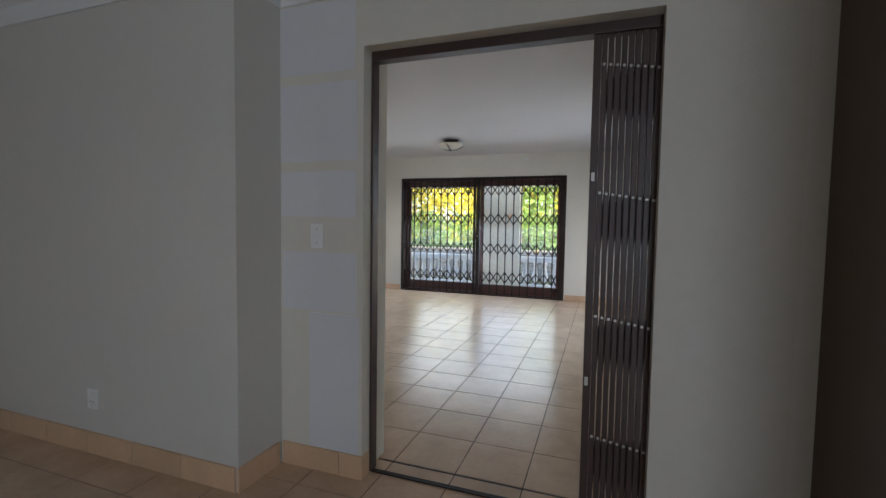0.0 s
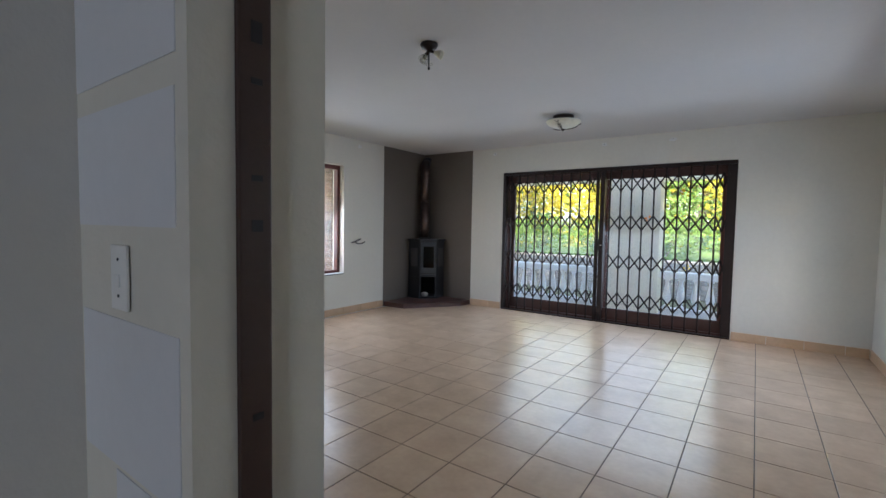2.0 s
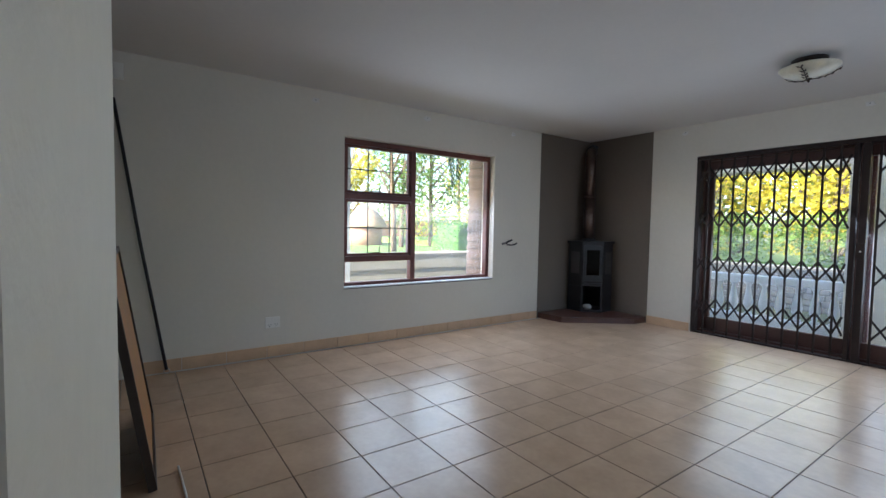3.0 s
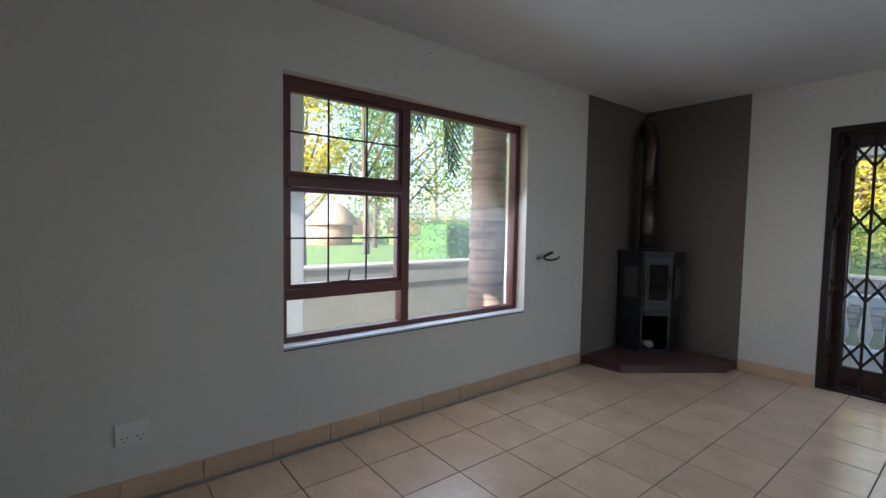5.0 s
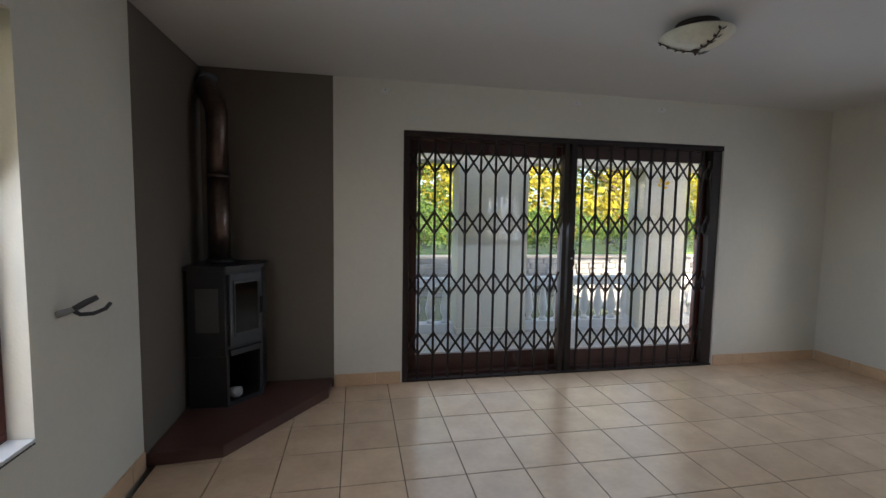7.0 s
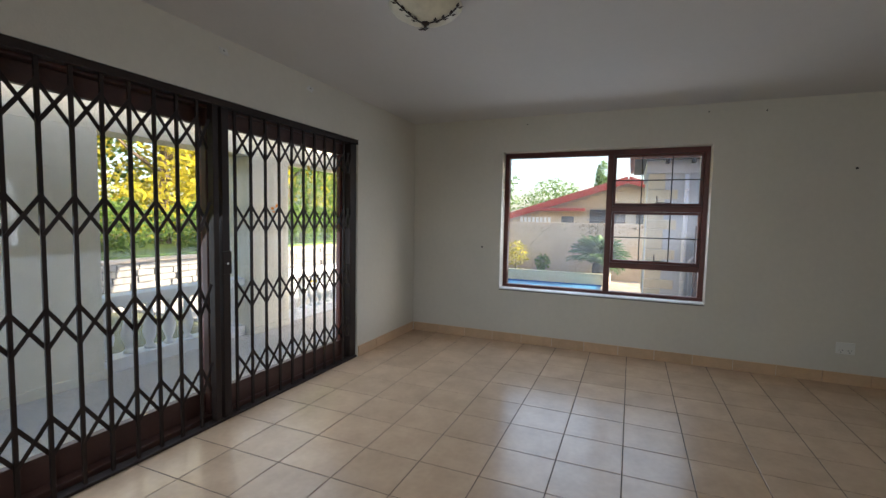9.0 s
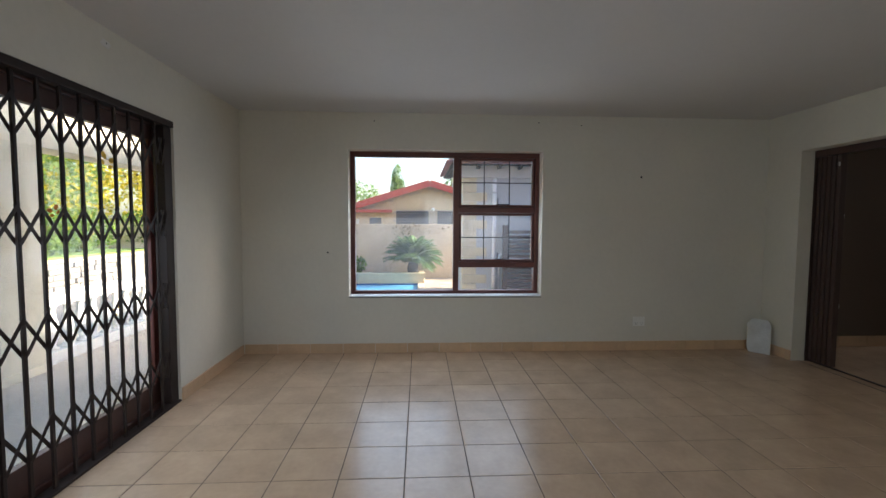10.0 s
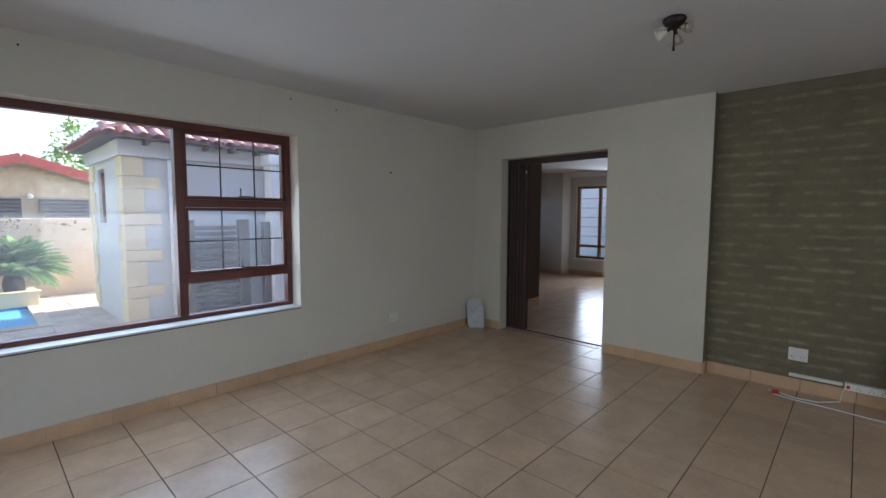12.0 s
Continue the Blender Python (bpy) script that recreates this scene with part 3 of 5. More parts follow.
part("side_wall", panel_between(LB, FL, ZB + 0.03, 0.43, 0, 1, -0.02, 0, 0), STOVE, stove)
part("side_wall", panel_between(FR, RB, ZB + 0.03, 0.43, 0, 1, -0.02, 0, 0), STOVE, stove)
part("back_wall", panel_between(RB, BK, ZB + 0.03, 0.43, 0, 1, -0.02, 0, 0), STOVE, stove)
part("back_wall", panel_between(BK, LB, ZB + 0.03, 0.43, 0, 1, -0.02, 0, 0), STOVE, stove)
part("bay_post", panel_between(FL, FR, ZB + 0.03, 0.43, 0.0, 0.07, -0.02, 0.0, 0), STOVE, stove)
part("bay_post", panel_between(FL, FR, ZB + 0.03, 0.43, 0.93, 1.0, -0.02, 0.0, 0), STOVE, stove)
sdoor = part("stove_door", panel_between(FL, FR, 0.50, 0.995, 0.06, 0.96, 0.001, 0.022, 0.004), STOVEDOOR, stove, "cast grey door with a glass pane")
part("door_glass", panel_between(FL, FR, 0.585, 0.93, 0.2, 0.82, 0.0225, 0.026, 0.001), SMOKED, sdoor)
part("door_rim", panel_between(FL, FR, 0.565, 0.585, 0.16, 0.86, 0.0222, 0.032), STOVEDOOR, sdoor)
part("door_rim", panel_between(FL, FR, 0.93, 0.95, 0.16, 0.86, 0.0222, 0.032), STOVEDOOR, sdoor)
part("door_rim", panel_between(FL, FR, 0.585, 0.93, 0.16, 0.2, 0.0222, 0.032), STOVEDOOR, sdoor)
part("door_rim", panel_between(FL, FR, 0.585, 0.93, 0.82, 0.86, 0.0222, 0.032), STOVEDOOR, sdoor)
part("door_handle", panel_between(FL, FR, 0.70, 0.82, 0.885, 0.925, 0.0222, 0.05, 0.003), STOVE, sdoor)
part("ash_lip", panel_between(FL, FR, 0.435, 0.475, 0.06, 0.96, 0.001, 0.03, 0.003), STOVE, stove)
part("side_panel", panel_between(LB, FL, 0.60, 0.90, 0.22, 0.82, 0.001, 0.008, 0.002), SOAP, stove, "pale soapstone side panel")
part("side_panel", panel_between(FR, RB, 0.60, 0.90, 0.22, 0.82, 0.001, 0.008, 0.002), SOAP, stove, "pale soapstone side panel")
bm = bmesh.new()
bmesh.ops.create_icosphere(bm, subdivisions=2, radius=0.05)
for v in bm.verts:
    v.co = Vector((v.co.x * 1.2, v.co.y, v.co.z * 0.75)) * (1 + 0.35 * noise.noise(v.co * 30))
part("ash_lump", bm, ASH, stove, "crumpled grey ash paper", pose(-4.90, 7.90, ZB + 0.064))
flue = thing("flue_pipe", "heat tinted steel flue pipe with an elbow", "flue", (0, 0, 0))
FX, FY = -5.02, 8.03
part("collar", lathe([(0.095, 1.0502), (0.095, 1.075), (0.08, 1.085)], 24, FX, FY), STOVE, flue)
part("lower_pipe", lathe([(0.074, 1.0505), (0.074, 1.66)], 28, FX, FY), FLUE, flue)
part("joint_ring", lathe([(0.078, 1.655), (0.078, 1.685)], 28, FX, FY), FLUE, flue)
part("upper_pipe", tube([(FX, FY, 1.66), (FX, FY, 2.10), (FX - 0.012, FY + 0.015, 2.16), (FX - 0.05, FY + 0.06, 2.23), (FX - 0.10, FY + 0.13, 2.30), (FX - 0.13, FY + 0.20, 2.34)], 0.0735, 24), FLUE, flue)
part("wall_flange", tube([(FX - 0.105, FY + 0.19, 2.335), (FX - 0.128, FY + 0.214, 2.346)], 0.095, 24), STOVE, flue)

# ---- ceiling lights ----
SHADE = material("alabaster_glass", (0.72, 0.69, 0.55), 0.35, var=0.12, scale=9, fine=40, bump=0.02)
BRONZE = material("dark_bronze", (0.04, 0.028, 0.022), 0.4, metal=0.4, var=0.2, scale=20, bump=0.05)
CLEAR = glass_material("clear_glass", (0.92, 0.92, 0.9))
LX, LY = -2.222, 6.815
lamp = thing("bowl_ceiling_light", "alabaster glass bowl ceiling light with bronze leaf sprays", "ceiling light", (LX, LY, CZ))
part("canopy", lathe([(0.01, -0.001), (0.11, -0.001), (0.11, -0.018), (0.06, -0.032), (0.012, -0.036), (0.012, -0.10)], 28), BRONZE, lamp)
part("bowl", lathe([(0.178, -0.062), (0.183, -0.058), (0.185, -0.064), (0.16, -0.092), (0.12, -0.115), (0.07, -0.131), (0.02, -0.138), (0.004, -0.139), (0.004, -0.133), (0.07, -0.125), (0.12, -0.109), (0.157, -0.086)], 36), SHADE, lamp)
part("finial", lathe([(0.004, -0.137), (0.022, -0.139), (0.02, -0.146), (0.009, -0.152), (0.006, -0.163), (0.002, -0.167)], 16), BRONZE, lamp)
for k in range(3):
    a0 = math.radians(20 + 120 * k)
    pts = [(r * math.cos(a0 + 0.25 * math.sin(r * 14)), r * math.sin(a0 + 0.25 * math.sin(r * 14)), z) for r, z in ((0.015, -0.145), (0.05, -0.141), (0.09, -0.132), (0.13, -0.116), (0.168, -0.090))]
    spray = part("leaf_spray", tube(pts, 0.0035, 6), BRONZE, lamp)
    for i, p in enumerate(pts[1:]):
        for s in (-1, 1):
            bm = bmesh.new()
            lv = [bm.verts.new(v) for v in ((0, 0, 0), (0.016, 0.009, 0.002), (0.036, 0, 0.006), (0.016, -0.009, 0.002), (0.016, 0, -0.004))]
            for q in ((0, 1, 4), (1, 2, 4), (2, 3, 4), (3, 0, 4), (0, 3, 2, 1)):
                bm.faces.new([lv[i2] for i2 in q])
            part("leaf", bm, BRONZE, spray, at=pose(p[0], p[1], p[2] - 0.004, 0, -12, math.degrees(a0) + s * 45))
L2X, L2Y = -2.287, 4.49
lamp2 = thing("spot_ceiling_light", "dark bronze ceiling light with three glass shades", "ceiling light", (L2X, L2Y, CZ))
part("canopy", lathe([(0.01, -0.001), (0.056, -0.001), (0.060, -0.012), (0.048, -0.034), (0.02, -0.045), (0.012, -0.06)], 28), BRONZE, lamp2)
for k, (tilt, mat2) in enumerate(((28, CLEAR), (66, SHADE), (70, CLEAR))):
    az = (75, 200, -20)[k]
    arm = part("arm", tube([(0, 0, 0), (0, 0, -0.04)], 0.010, 10), BRONZE, lamp2, at=pose(0, 0, -0.045, 0, 0, az) @ pose(0, 0, 0, 0, tilt, 0))
    part("shade", lathe([(0.012, -0.04), (0.016, -0.05), (0.023, -0.068), (0.028, -0.086), (0.031, -0.096), (0.029, -0.096), (0.021, -0.068), (0.013, -0.048)], 18), mat2, arm)
    part("bulb", lathe([(0.007, -0.042), (0.011, -0.055), (0.014, -0.07), (0.009, -0.083), (0.002, -0.087)], 14), SHADE, arm)
part("pull_stem", lathe([(0.004, -0.05), (0.004, -0.15), (0.007, -0.155), (0.007, -0.17), (0.002, -0.173)], 10), BRONZE, lamp2)
part("glass_rim", tube([(0.026 * math.cos(a), 0.026 * math.sin(a), -0.135) for a in [k * math.tau / 20 for k in range(21)]], 0.003, 6), CLEAR, lamp2)

# ---- sockets, switch, cables and clutter ----


def socket(name, label, w, h, at, rz, switches=2, holes=True):
    """A white wall plate facing -y before it is turned."""
    root = thing(name, label, "socket", at, rz=rz)
    part("plate", box(-w / 2, -0.011, -h / 2, w / 2, -0.0005, h / 2, 0.003), PLASTIC, root)
    for k in range(switches):
        x = (k - (switches - 1) / 2) * w * 0.46
        part("rocker", box(x - 0.010, -0.0145, h * 0.16, x + 0.010, -0.0112, h * 0.36, 0.0015), PLASTIC, root)
        if holes:
            for dx, dz in ((0, -0.04), (-0.011, -0.022), (0.011, -0.022)):
                part("pin_hole", tube([(x + dx, -0.0113, dz + 0.005), (x + dx, -0.0121, dz + 0.005)], 0.0035, 8), BLACKP, root)
    return root


socket("wall_socket", "white double socket on the cream wall above the skirting", 0.13, 0.10, (XW, 3.755, 0.315), 90)
socket("wall_socket", "white double socket low on the east wall", 0.13, 0.10, (XE, 4.07, 0.315), -90)
socket("wall_socket", "white double socket on the olive brick wall", 0.125, 0.105, (-2.77, YG + 0.010, 0.305), 180)
socket("wall_socket", "white single socket on the hall wall", 0.075, 0.11, (-2.60, 2.128, 0.30), 0, 1)
sw = thing("light_switch", "white two lever light switch beside the doorway", "switch", (-1.412, YH, 1.18))
part("plate", box(-0.036, -0.008, -0.06, 0.036, -0.0025, 0.06, 0.002), PLASTIC, sw)
for z in (0.028, -0.028):
    part("screw", tube([(0, -0.0081, z * 1.2), (0, -0.0095, z * 1.2)], 0.003, 8), BLACKP, sw)
part("rocker", box(-0.010, -0.012, -0.018, 0.010, -0.0081, 0.006, 0.0015), PLASTIC, sw)
blank = thing("blank_plate", "small painted blank plate on the west wall", "wall plate", (XW, 4.07, 1.04), rz=90)
part("plate", box(-0.04, -0.006, -0.018, 0.04, -0.0005, 0.018, 0.003), WALL, blank)
for x in (-0.02, 0.02):
    part("screw", tube([(x, -0.0062, 0), (x, -0.0072, 0)], 0.004, 8), PLASTIC, blank)

SLATEGREY = material("grey_conduit_plastic", (0.22, 0.21, 0.20), 0.5, var=0.1, bump=0)
cable = thing("loose_cable", "black cable ends sticking out of the wall", "cable", (XW, 6.55, 1.02))
part("conduit_stub", tube([(-0.002, 0, -0.01), (0.03, 0.018, 0.0), (0.05, 0.03, 0.008)], [0.015, 0.013, 0.011], 10), SLATEGREY, cable, "grey plastic conduit end")
part("cable_end", tube([(0.045, 0.028, 0.006), (0.08, 0.05, 0.030), (0.11, 0.07, 0.046)], [0.0125, 0.013, 0.011], 10), BLACKP, cable)
part("cable_loop", tube([(0.045, 0.026, 0.0), (0.06, 0.04, -0.018), (0.09, 0.07, -0.022), (0.115, 0.11, -0.012), (0.12, 0.14, 0.006)], 0.0085, 8), BLACKP, cable)

trunk_ = thing("cable_trunking", "short white cable trunking above the skirting", "cable trunking", (-2.72, YG + 0.008, 0.11))
part("cover", box(-0.33, 0.0, 0.01, 0.0, 0.018, 0.035, 0.002), PLASTIC, trunk_)
strip = thing("power_strip", "white power strip with a red switch on the floor", "power strip", (-3.06, YG + 0.014, 0.103))
part("body", box(-0.36, 0.0, 0.0, 0.0, 0.045, 0.055, 0.006), PLASTIC, strip)
RED = material("red_plastic", (0.55, 0.03, 0.02), 0.35, var=0.1, bump=0)
part("switch", box(-0.032, 0.0452, 0.016, -0.012, 0.051, 0.04, 0.002), RED, strip)
for k in range(4):
    for dx, dz in ((0, 0.038), (-0.011, 0.02), (0.011, 0.02)):
        part("pin_hole", tube([(-0.08 - k * 0.07 + dx, 0.0452, dz), (-0.08 - k * 0.07 + dx, 0.046, dz)], 0.0035, 8), BLACKP, strip)
cord = thing("extension_cord", "white flex with a red plug lying on the floor", "cord", (-2.66, 2.78, 0))
part("plug", box(-0.02, -0.015, 0.001, 0.03, 0.018, 0.03, 0.006), RED, cord)
for s in (-0.007, 0.007):
    part("pin", tube([(0.03, s, 0.015), (0.055, s, 0.015)], 0.003, 8), RIVET, cord)
part("flex", tube([(-0.02, 0.0, 0.012), (-0.12, 0.03, 0.006), (-0.26, 0.01, 0.006), (-0.38, -0.07, 0.02), (-0.40, -0.14, 0.11)], 0.005, 8), PLASTIC, cord)
part("flex", tube([(0.01, 0.05, 0.006), (-0.12, 0.08, 0.006), (-0.32, 0.09, 0.006), (-0.55, 0.12, 0.006), (-0.85, 0.11, 0.006)], 0.005, 8), PLASTIC, cord)

# leaning things in the south-west corner
PLY = material("varnished_plywood", (0.40, 0.19, 0.06), 0.4, var=0.15, scale=3, fine=40, bump=0.04)
EDGE = material("dark_veneer", (0.04, 0.03, 0.027), 0.4, var=0.15, scale=6, bump=0.03)
board = thing("leaning_panel", "dark framed plywood panel leaning on the olive wall", "panel", (-3.80, 2.805, 0.0))
tilt = pose(0, 0, 0.007, 8.6, 0, -1.0)
W, H, TH = 0.94, 1.07, 0.035
for nm, b, mt in (("frame_rail", (-W / 2, -TH, 0, -W / 2 + 0.028, 0.0, H), EDGE), ("frame_rail", (W / 2 - 0.028, -TH, 0, W / 2, 0.0, H), EDGE), ("frame_rail", (-W / 2 + 0.0285, -TH, 0, W / 2 - 0.0285, 0, 0.028), EDGE), ("frame_rail", (-W / 2 + 0.0285, -TH, H - 0.028, W / 2 - 0.0285, 0, H), EDGE), ("sheet", (-W / 2 + 0.0285, -0.022, 0.0285, W / 2 - 0.0285, -0.010, H - 0.0285), PLY)):
    part(nm, box(*b, 0.002), mt, board, at=tilt)
rod = thing("curtain_rod", "thin black rod with a ring end leaning in the corner", "rod", (-5.135, 2.925, 0.0))
rod_pts = [Vector((0, 0, 0.035)), Vector((-0.022, -0.16, 1.05)), Vector((-0.048, -0.312, 2.13))]
part("shaft", tube(rod_pts, 0.012, 10), BLACKIRON, rod)
part("ring", tube([(0.004 * math.cos(a), 0.02 * math.cos(a) + 0.002, 0.0235 + 0.02 * math.sin(a)) for a in [k * math.tau / 16 for k in range(17)]], 0.0045, 6), RIVET, rod)
sensor = thing("alarm_sensor", "white alarm sensor high in the corner", "sensor", (XW + 0.001, 2.66, 2.33))
part("housing", box(0, -0.045, -0.06, 0.04, 0.02, 0.06, 0.008), PLASTIC, sensor)
slab = thing("leaning_slab", "pale grey slate offcut leaning on the wall", "slab", (0.385, 2.85, 0))
SLATE = material("pale_slate", (0.60, 0.61, 0.61), 0.6, var=0.12, scale=8, bump=0.1)
sl = [(-0.11, 0.0), (0.08, 0.0), (0.10, 0.05), (0.12, 0.30), (0.07, 0.36), (-0.06, 0.36), (-0.10, 0.30)]
bm = bmesh.new()
fr_ = [bm.verts.new((x, 0, z)) for x, z in sl]
bk_ = [bm.verts.new((x, -0.014, z)) for x, z in sl]
bm.faces.new(fr_), bm.faces.new(bk_[::-1])
for k in range(len(sl)):
    j = (k + 1) % len(sl)
    bm.faces.new((fr_[k], bk_[k], bk_[j], fr_[j]))
part("stone", bm, SLATE, slab, at=pose(0, 0, 0.004, 15, 0, 40))
# filled holes, curtain hooks
HOOK = material("plaster_filler", (0.75, 0.74, 0.72), 0.8, bump=0.2, bump_scale=150)
for x, y, z, dx, dy in ((-3.83, YN, 2.40, 0, -1), (-2.18, YN, 2.40, 0, -1), (-1.35, YN, 2.39, 0, -1), (XW, 6.70, 2.40, 1, 0), (XW, 5.40, 2.40, 1, 0), (XW, 4.15, 2.38, 1, 0)):
    hk = thing("curtain_bracket_stub", "plaster filled curtain bracket hole below the ceiling", "wall hole", (x, y, z), "old curtain bracket holes")
    rh = random.Random(int(abs(x * 31 + y * 17) * 10))
    bm = bmesh.new()
    side = Vector((-dy, dx, 0))
    rim = [rh.uniform(0.018, 0.034) for _ in range(13)]
    lo = [bm.verts.new(Vector((dx, dy, 0)) * 0.0005 + side * (1.5 * rr_ * math.cos(k * math.tau / 13)) + Vector((0, 0, rr_ * math.sin(k * math.tau / 13)))) for k, rr_ in enumerate(rim)]
    hi = [bm.verts.new(v.co * 0.72 + Vector((dx, dy, 0)) * 0.004) for v in lo]
    bm.faces.new(lo[::-1]), bm.faces.new(hi)
    for k in range(13):
        bm.faces.new((lo[k], lo[(k + 1) % 13], hi[(k + 1) % 13], hi[k]))
    part("filler", bm, HOOK, hk)
    part("screw_hole", tube([(dx * 0.0042, dy * 0.0042, 0.004), (dx * 0.0052, dy * 0.0052, 0.004)], 0.005, 8), BLACKP, hk)
for x, y, z, dx in ((XE, 4.09, 1.86, -1), (XE, 7.38, 1.055, -1), (XE, 6.9, 2.40, -1), (XE, 5.2, 2.41, -1), (XE, 4.75, 2.39, -1)):
    hk = thing("wall_plug", "dark old screw plug stuck in the plaster", "wall plug", (x, y, z), "old wall plugs")
    part("plug", tube([(dx * 0.0005, 0, 0), (dx * 0.008, 0, 0)], 0.010 if z < 2 else 0.006, 10), BLACKP, hk)

# ---- out of doors ----
GZ, GO = -0.40, -0.25
EARTH = material("dry_lawn_soil", (0.12, 0.13, 0.05), 0.95, var=0.3, scale=1.5, fine=30, bump=0.4, bump_scale=40, tint=(0.10, 0.08, 0.045))
GRASS = material("lawn_green", (0.13, 0.22, 0.035), 0.9, var=0.3, scale=3, fine=60, bump=0.5, bump_scale=80)
PAVE = material("patio_screed", (0.52, 0.465, 0.405), 0.75, var=0.12, scale=2, fine=25, bump=0.15, bump_scale=60)
FLAG = material("sandstone_flag", (0.50, 0.41, 0.32), 0.85, var=0.16, scale=3, fine=20, bump=0.25, bump_scale=50, rnd=0.10)
EXT = material("exterior_cream_plaster", (0.71, 0.66, 0.53), 0.85, var=0.07, scale=1.5, fine=18, bump=0.25, bump_scale=60)
PALE = material("pale_grey_plaster", (0.54, 0.56, 0.58), 0.85, var=0.06, scale=1.5, fine=18, bump=0.25, bump_scale=60)
# cream garden wall plaster, darkened to put its shade into the colour
SHADEDWALL = material("shaded_garden_plaster", (0.34, 0.33, 0.285), 0.9, var=0.12, scale=1.2, fine=14, bump=0.3, bump_scale=50)
WHITEC = material("white_cast_stone", (0.74, 0.75, 0.77), 0.7, var=0.06, scale=4, fine=30, bump=0.15, bump_scale=80)
QUOIN = material("sandstone_quoin", (0.66, 0.585, 0.41), 0.85, var=0.07, scale=5, fine=40, bump=0.3, bump_scale=50, rnd=0.03)
STONE = material("dry_stone", (0.25, 0.235, 0.215), 0.9, var=0.22, scale=2.5, fine=20, bump=0.4, bump_scale=30, rnd=0.10)
BRICKY = material("yellow_face_brick", (0.64, 0.50, 0.34), 0.85, var=0.14, scale=6, fine=30, bump=0.2, rnd=0.12)
REDROOF = material("red_painted_fascia", (0.42, 0.075, 0.06), 0.6, var=0.12, scale=4, bump=0.1)
ROOFTILE = material("terracotta_roof_tile", (0.42, 0.22, 0.20), 0.8, var=0.25, scale=4, fine=30, bump=0.2, rnd=0.2)
POOLT = material("blue_pool_tile", (0.04, 0.16, 0.45), 0.25, var=0.15, scale=20, bump=0.02)
WATER = material("pool_water", (0.10, 0.36, 0.62), 0.35, spec=0.12, var=0.12, scale=2, fine=9, bump=0.08, bump_scale=6)
GATEPAINT = material("brown_gate_paint", (0.10, 0.065, 0.06), 0.5, var=0.12, scale=5, bump=0.05)
TRUNK = material("palm_bark", (0.29, 0.205, 0.16), 0.9, var=0.25, scale=4, fine=35, bump=0.6, bump_scale=40)
# dark leaf-scar rings round the palm trunk
tn, tl_ = TRUNK.node_tree.nodes, TRUNK.node_tree.links
tb = tn["Principled BSDF"]
tsrc = tb.inputs["Base Color"].links[0].from_socket
tg, tm, tt, tr_, tx = (tn.new("ShaderNode" + k) for k in ("NewGeometry", "Mapping", "TexNoise", "MapRange", "Mix"))
tm.inputs["Scale"].default_value = (1.2, 1.2, 15)
tt.inputs["Scale"].default_value, tt.inputs["Detail"].default_value = 1.0, 4
tr_.inputs["From Min"].default_value, tr_.inputs["From Max"].default_value, tr_.inputs["To Max"].default_value = 0.5, 0.68, 0.75
tx.data_type = "RGBA"
tx.inputs[7].default_value = (0.075, 0.06, 0.05, 1)
tl_.new(tg.outputs["Position"], tm.inputs["Vector"])
tl_.new(tm.outputs[0], tt.inputs["Vector"])
tl_.new(tt.outputs["Fac"], tr_.inputs["Value"])
tl_.new(tr_.outputs[0], tx.inputs[0])
tl_.new(tsrc, tx.inputs[6])
tl_.new(tx.outputs[2], tb.inputs["Base Color"])
BARK = material("tree_bark", (0.12, 0.085, 0.055), 0.9, var=0.3, scale=6, fine=40, bump=0.7, bump_scale=40)
THATCH = material("thatch", (0.46, 0.32, 0.21), 0.95, var=0.2, scale=6, fine=50, bump=0.6, bump_scale=60)
RUST = material("terracotta_plaster", (0.42, 0.24, 0.15), 0.85, var=0.12, scale=3, bump=0.2)
COURT = material("warm_cream_plaster", (0.60, 0.50, 0.38), 0.88, var=0.14, scale=1.6, fine=14, bump=0.25, bump_scale=50, tint=(0.50, 0.38, 0.27))
MORTAR = material("grey_mortar", (0.40, 0.34, 0.28), 0.9, var=0.1, scale=8, bump=0.2)
SOFFIT = material("dark_eave_timber", (0.05, 0.045, 0.045), 0.7, var=0.15, scale=6, bump=0.1)
SLATV = material("grey_louvre_slat", (0.13, 0.13, 0.15), 0.5, var=0.15, scale=6)
DARKVENT = material("dark_louvre", (0.03, 0.03, 0.04), 0.4, var=0.2, scale=6)


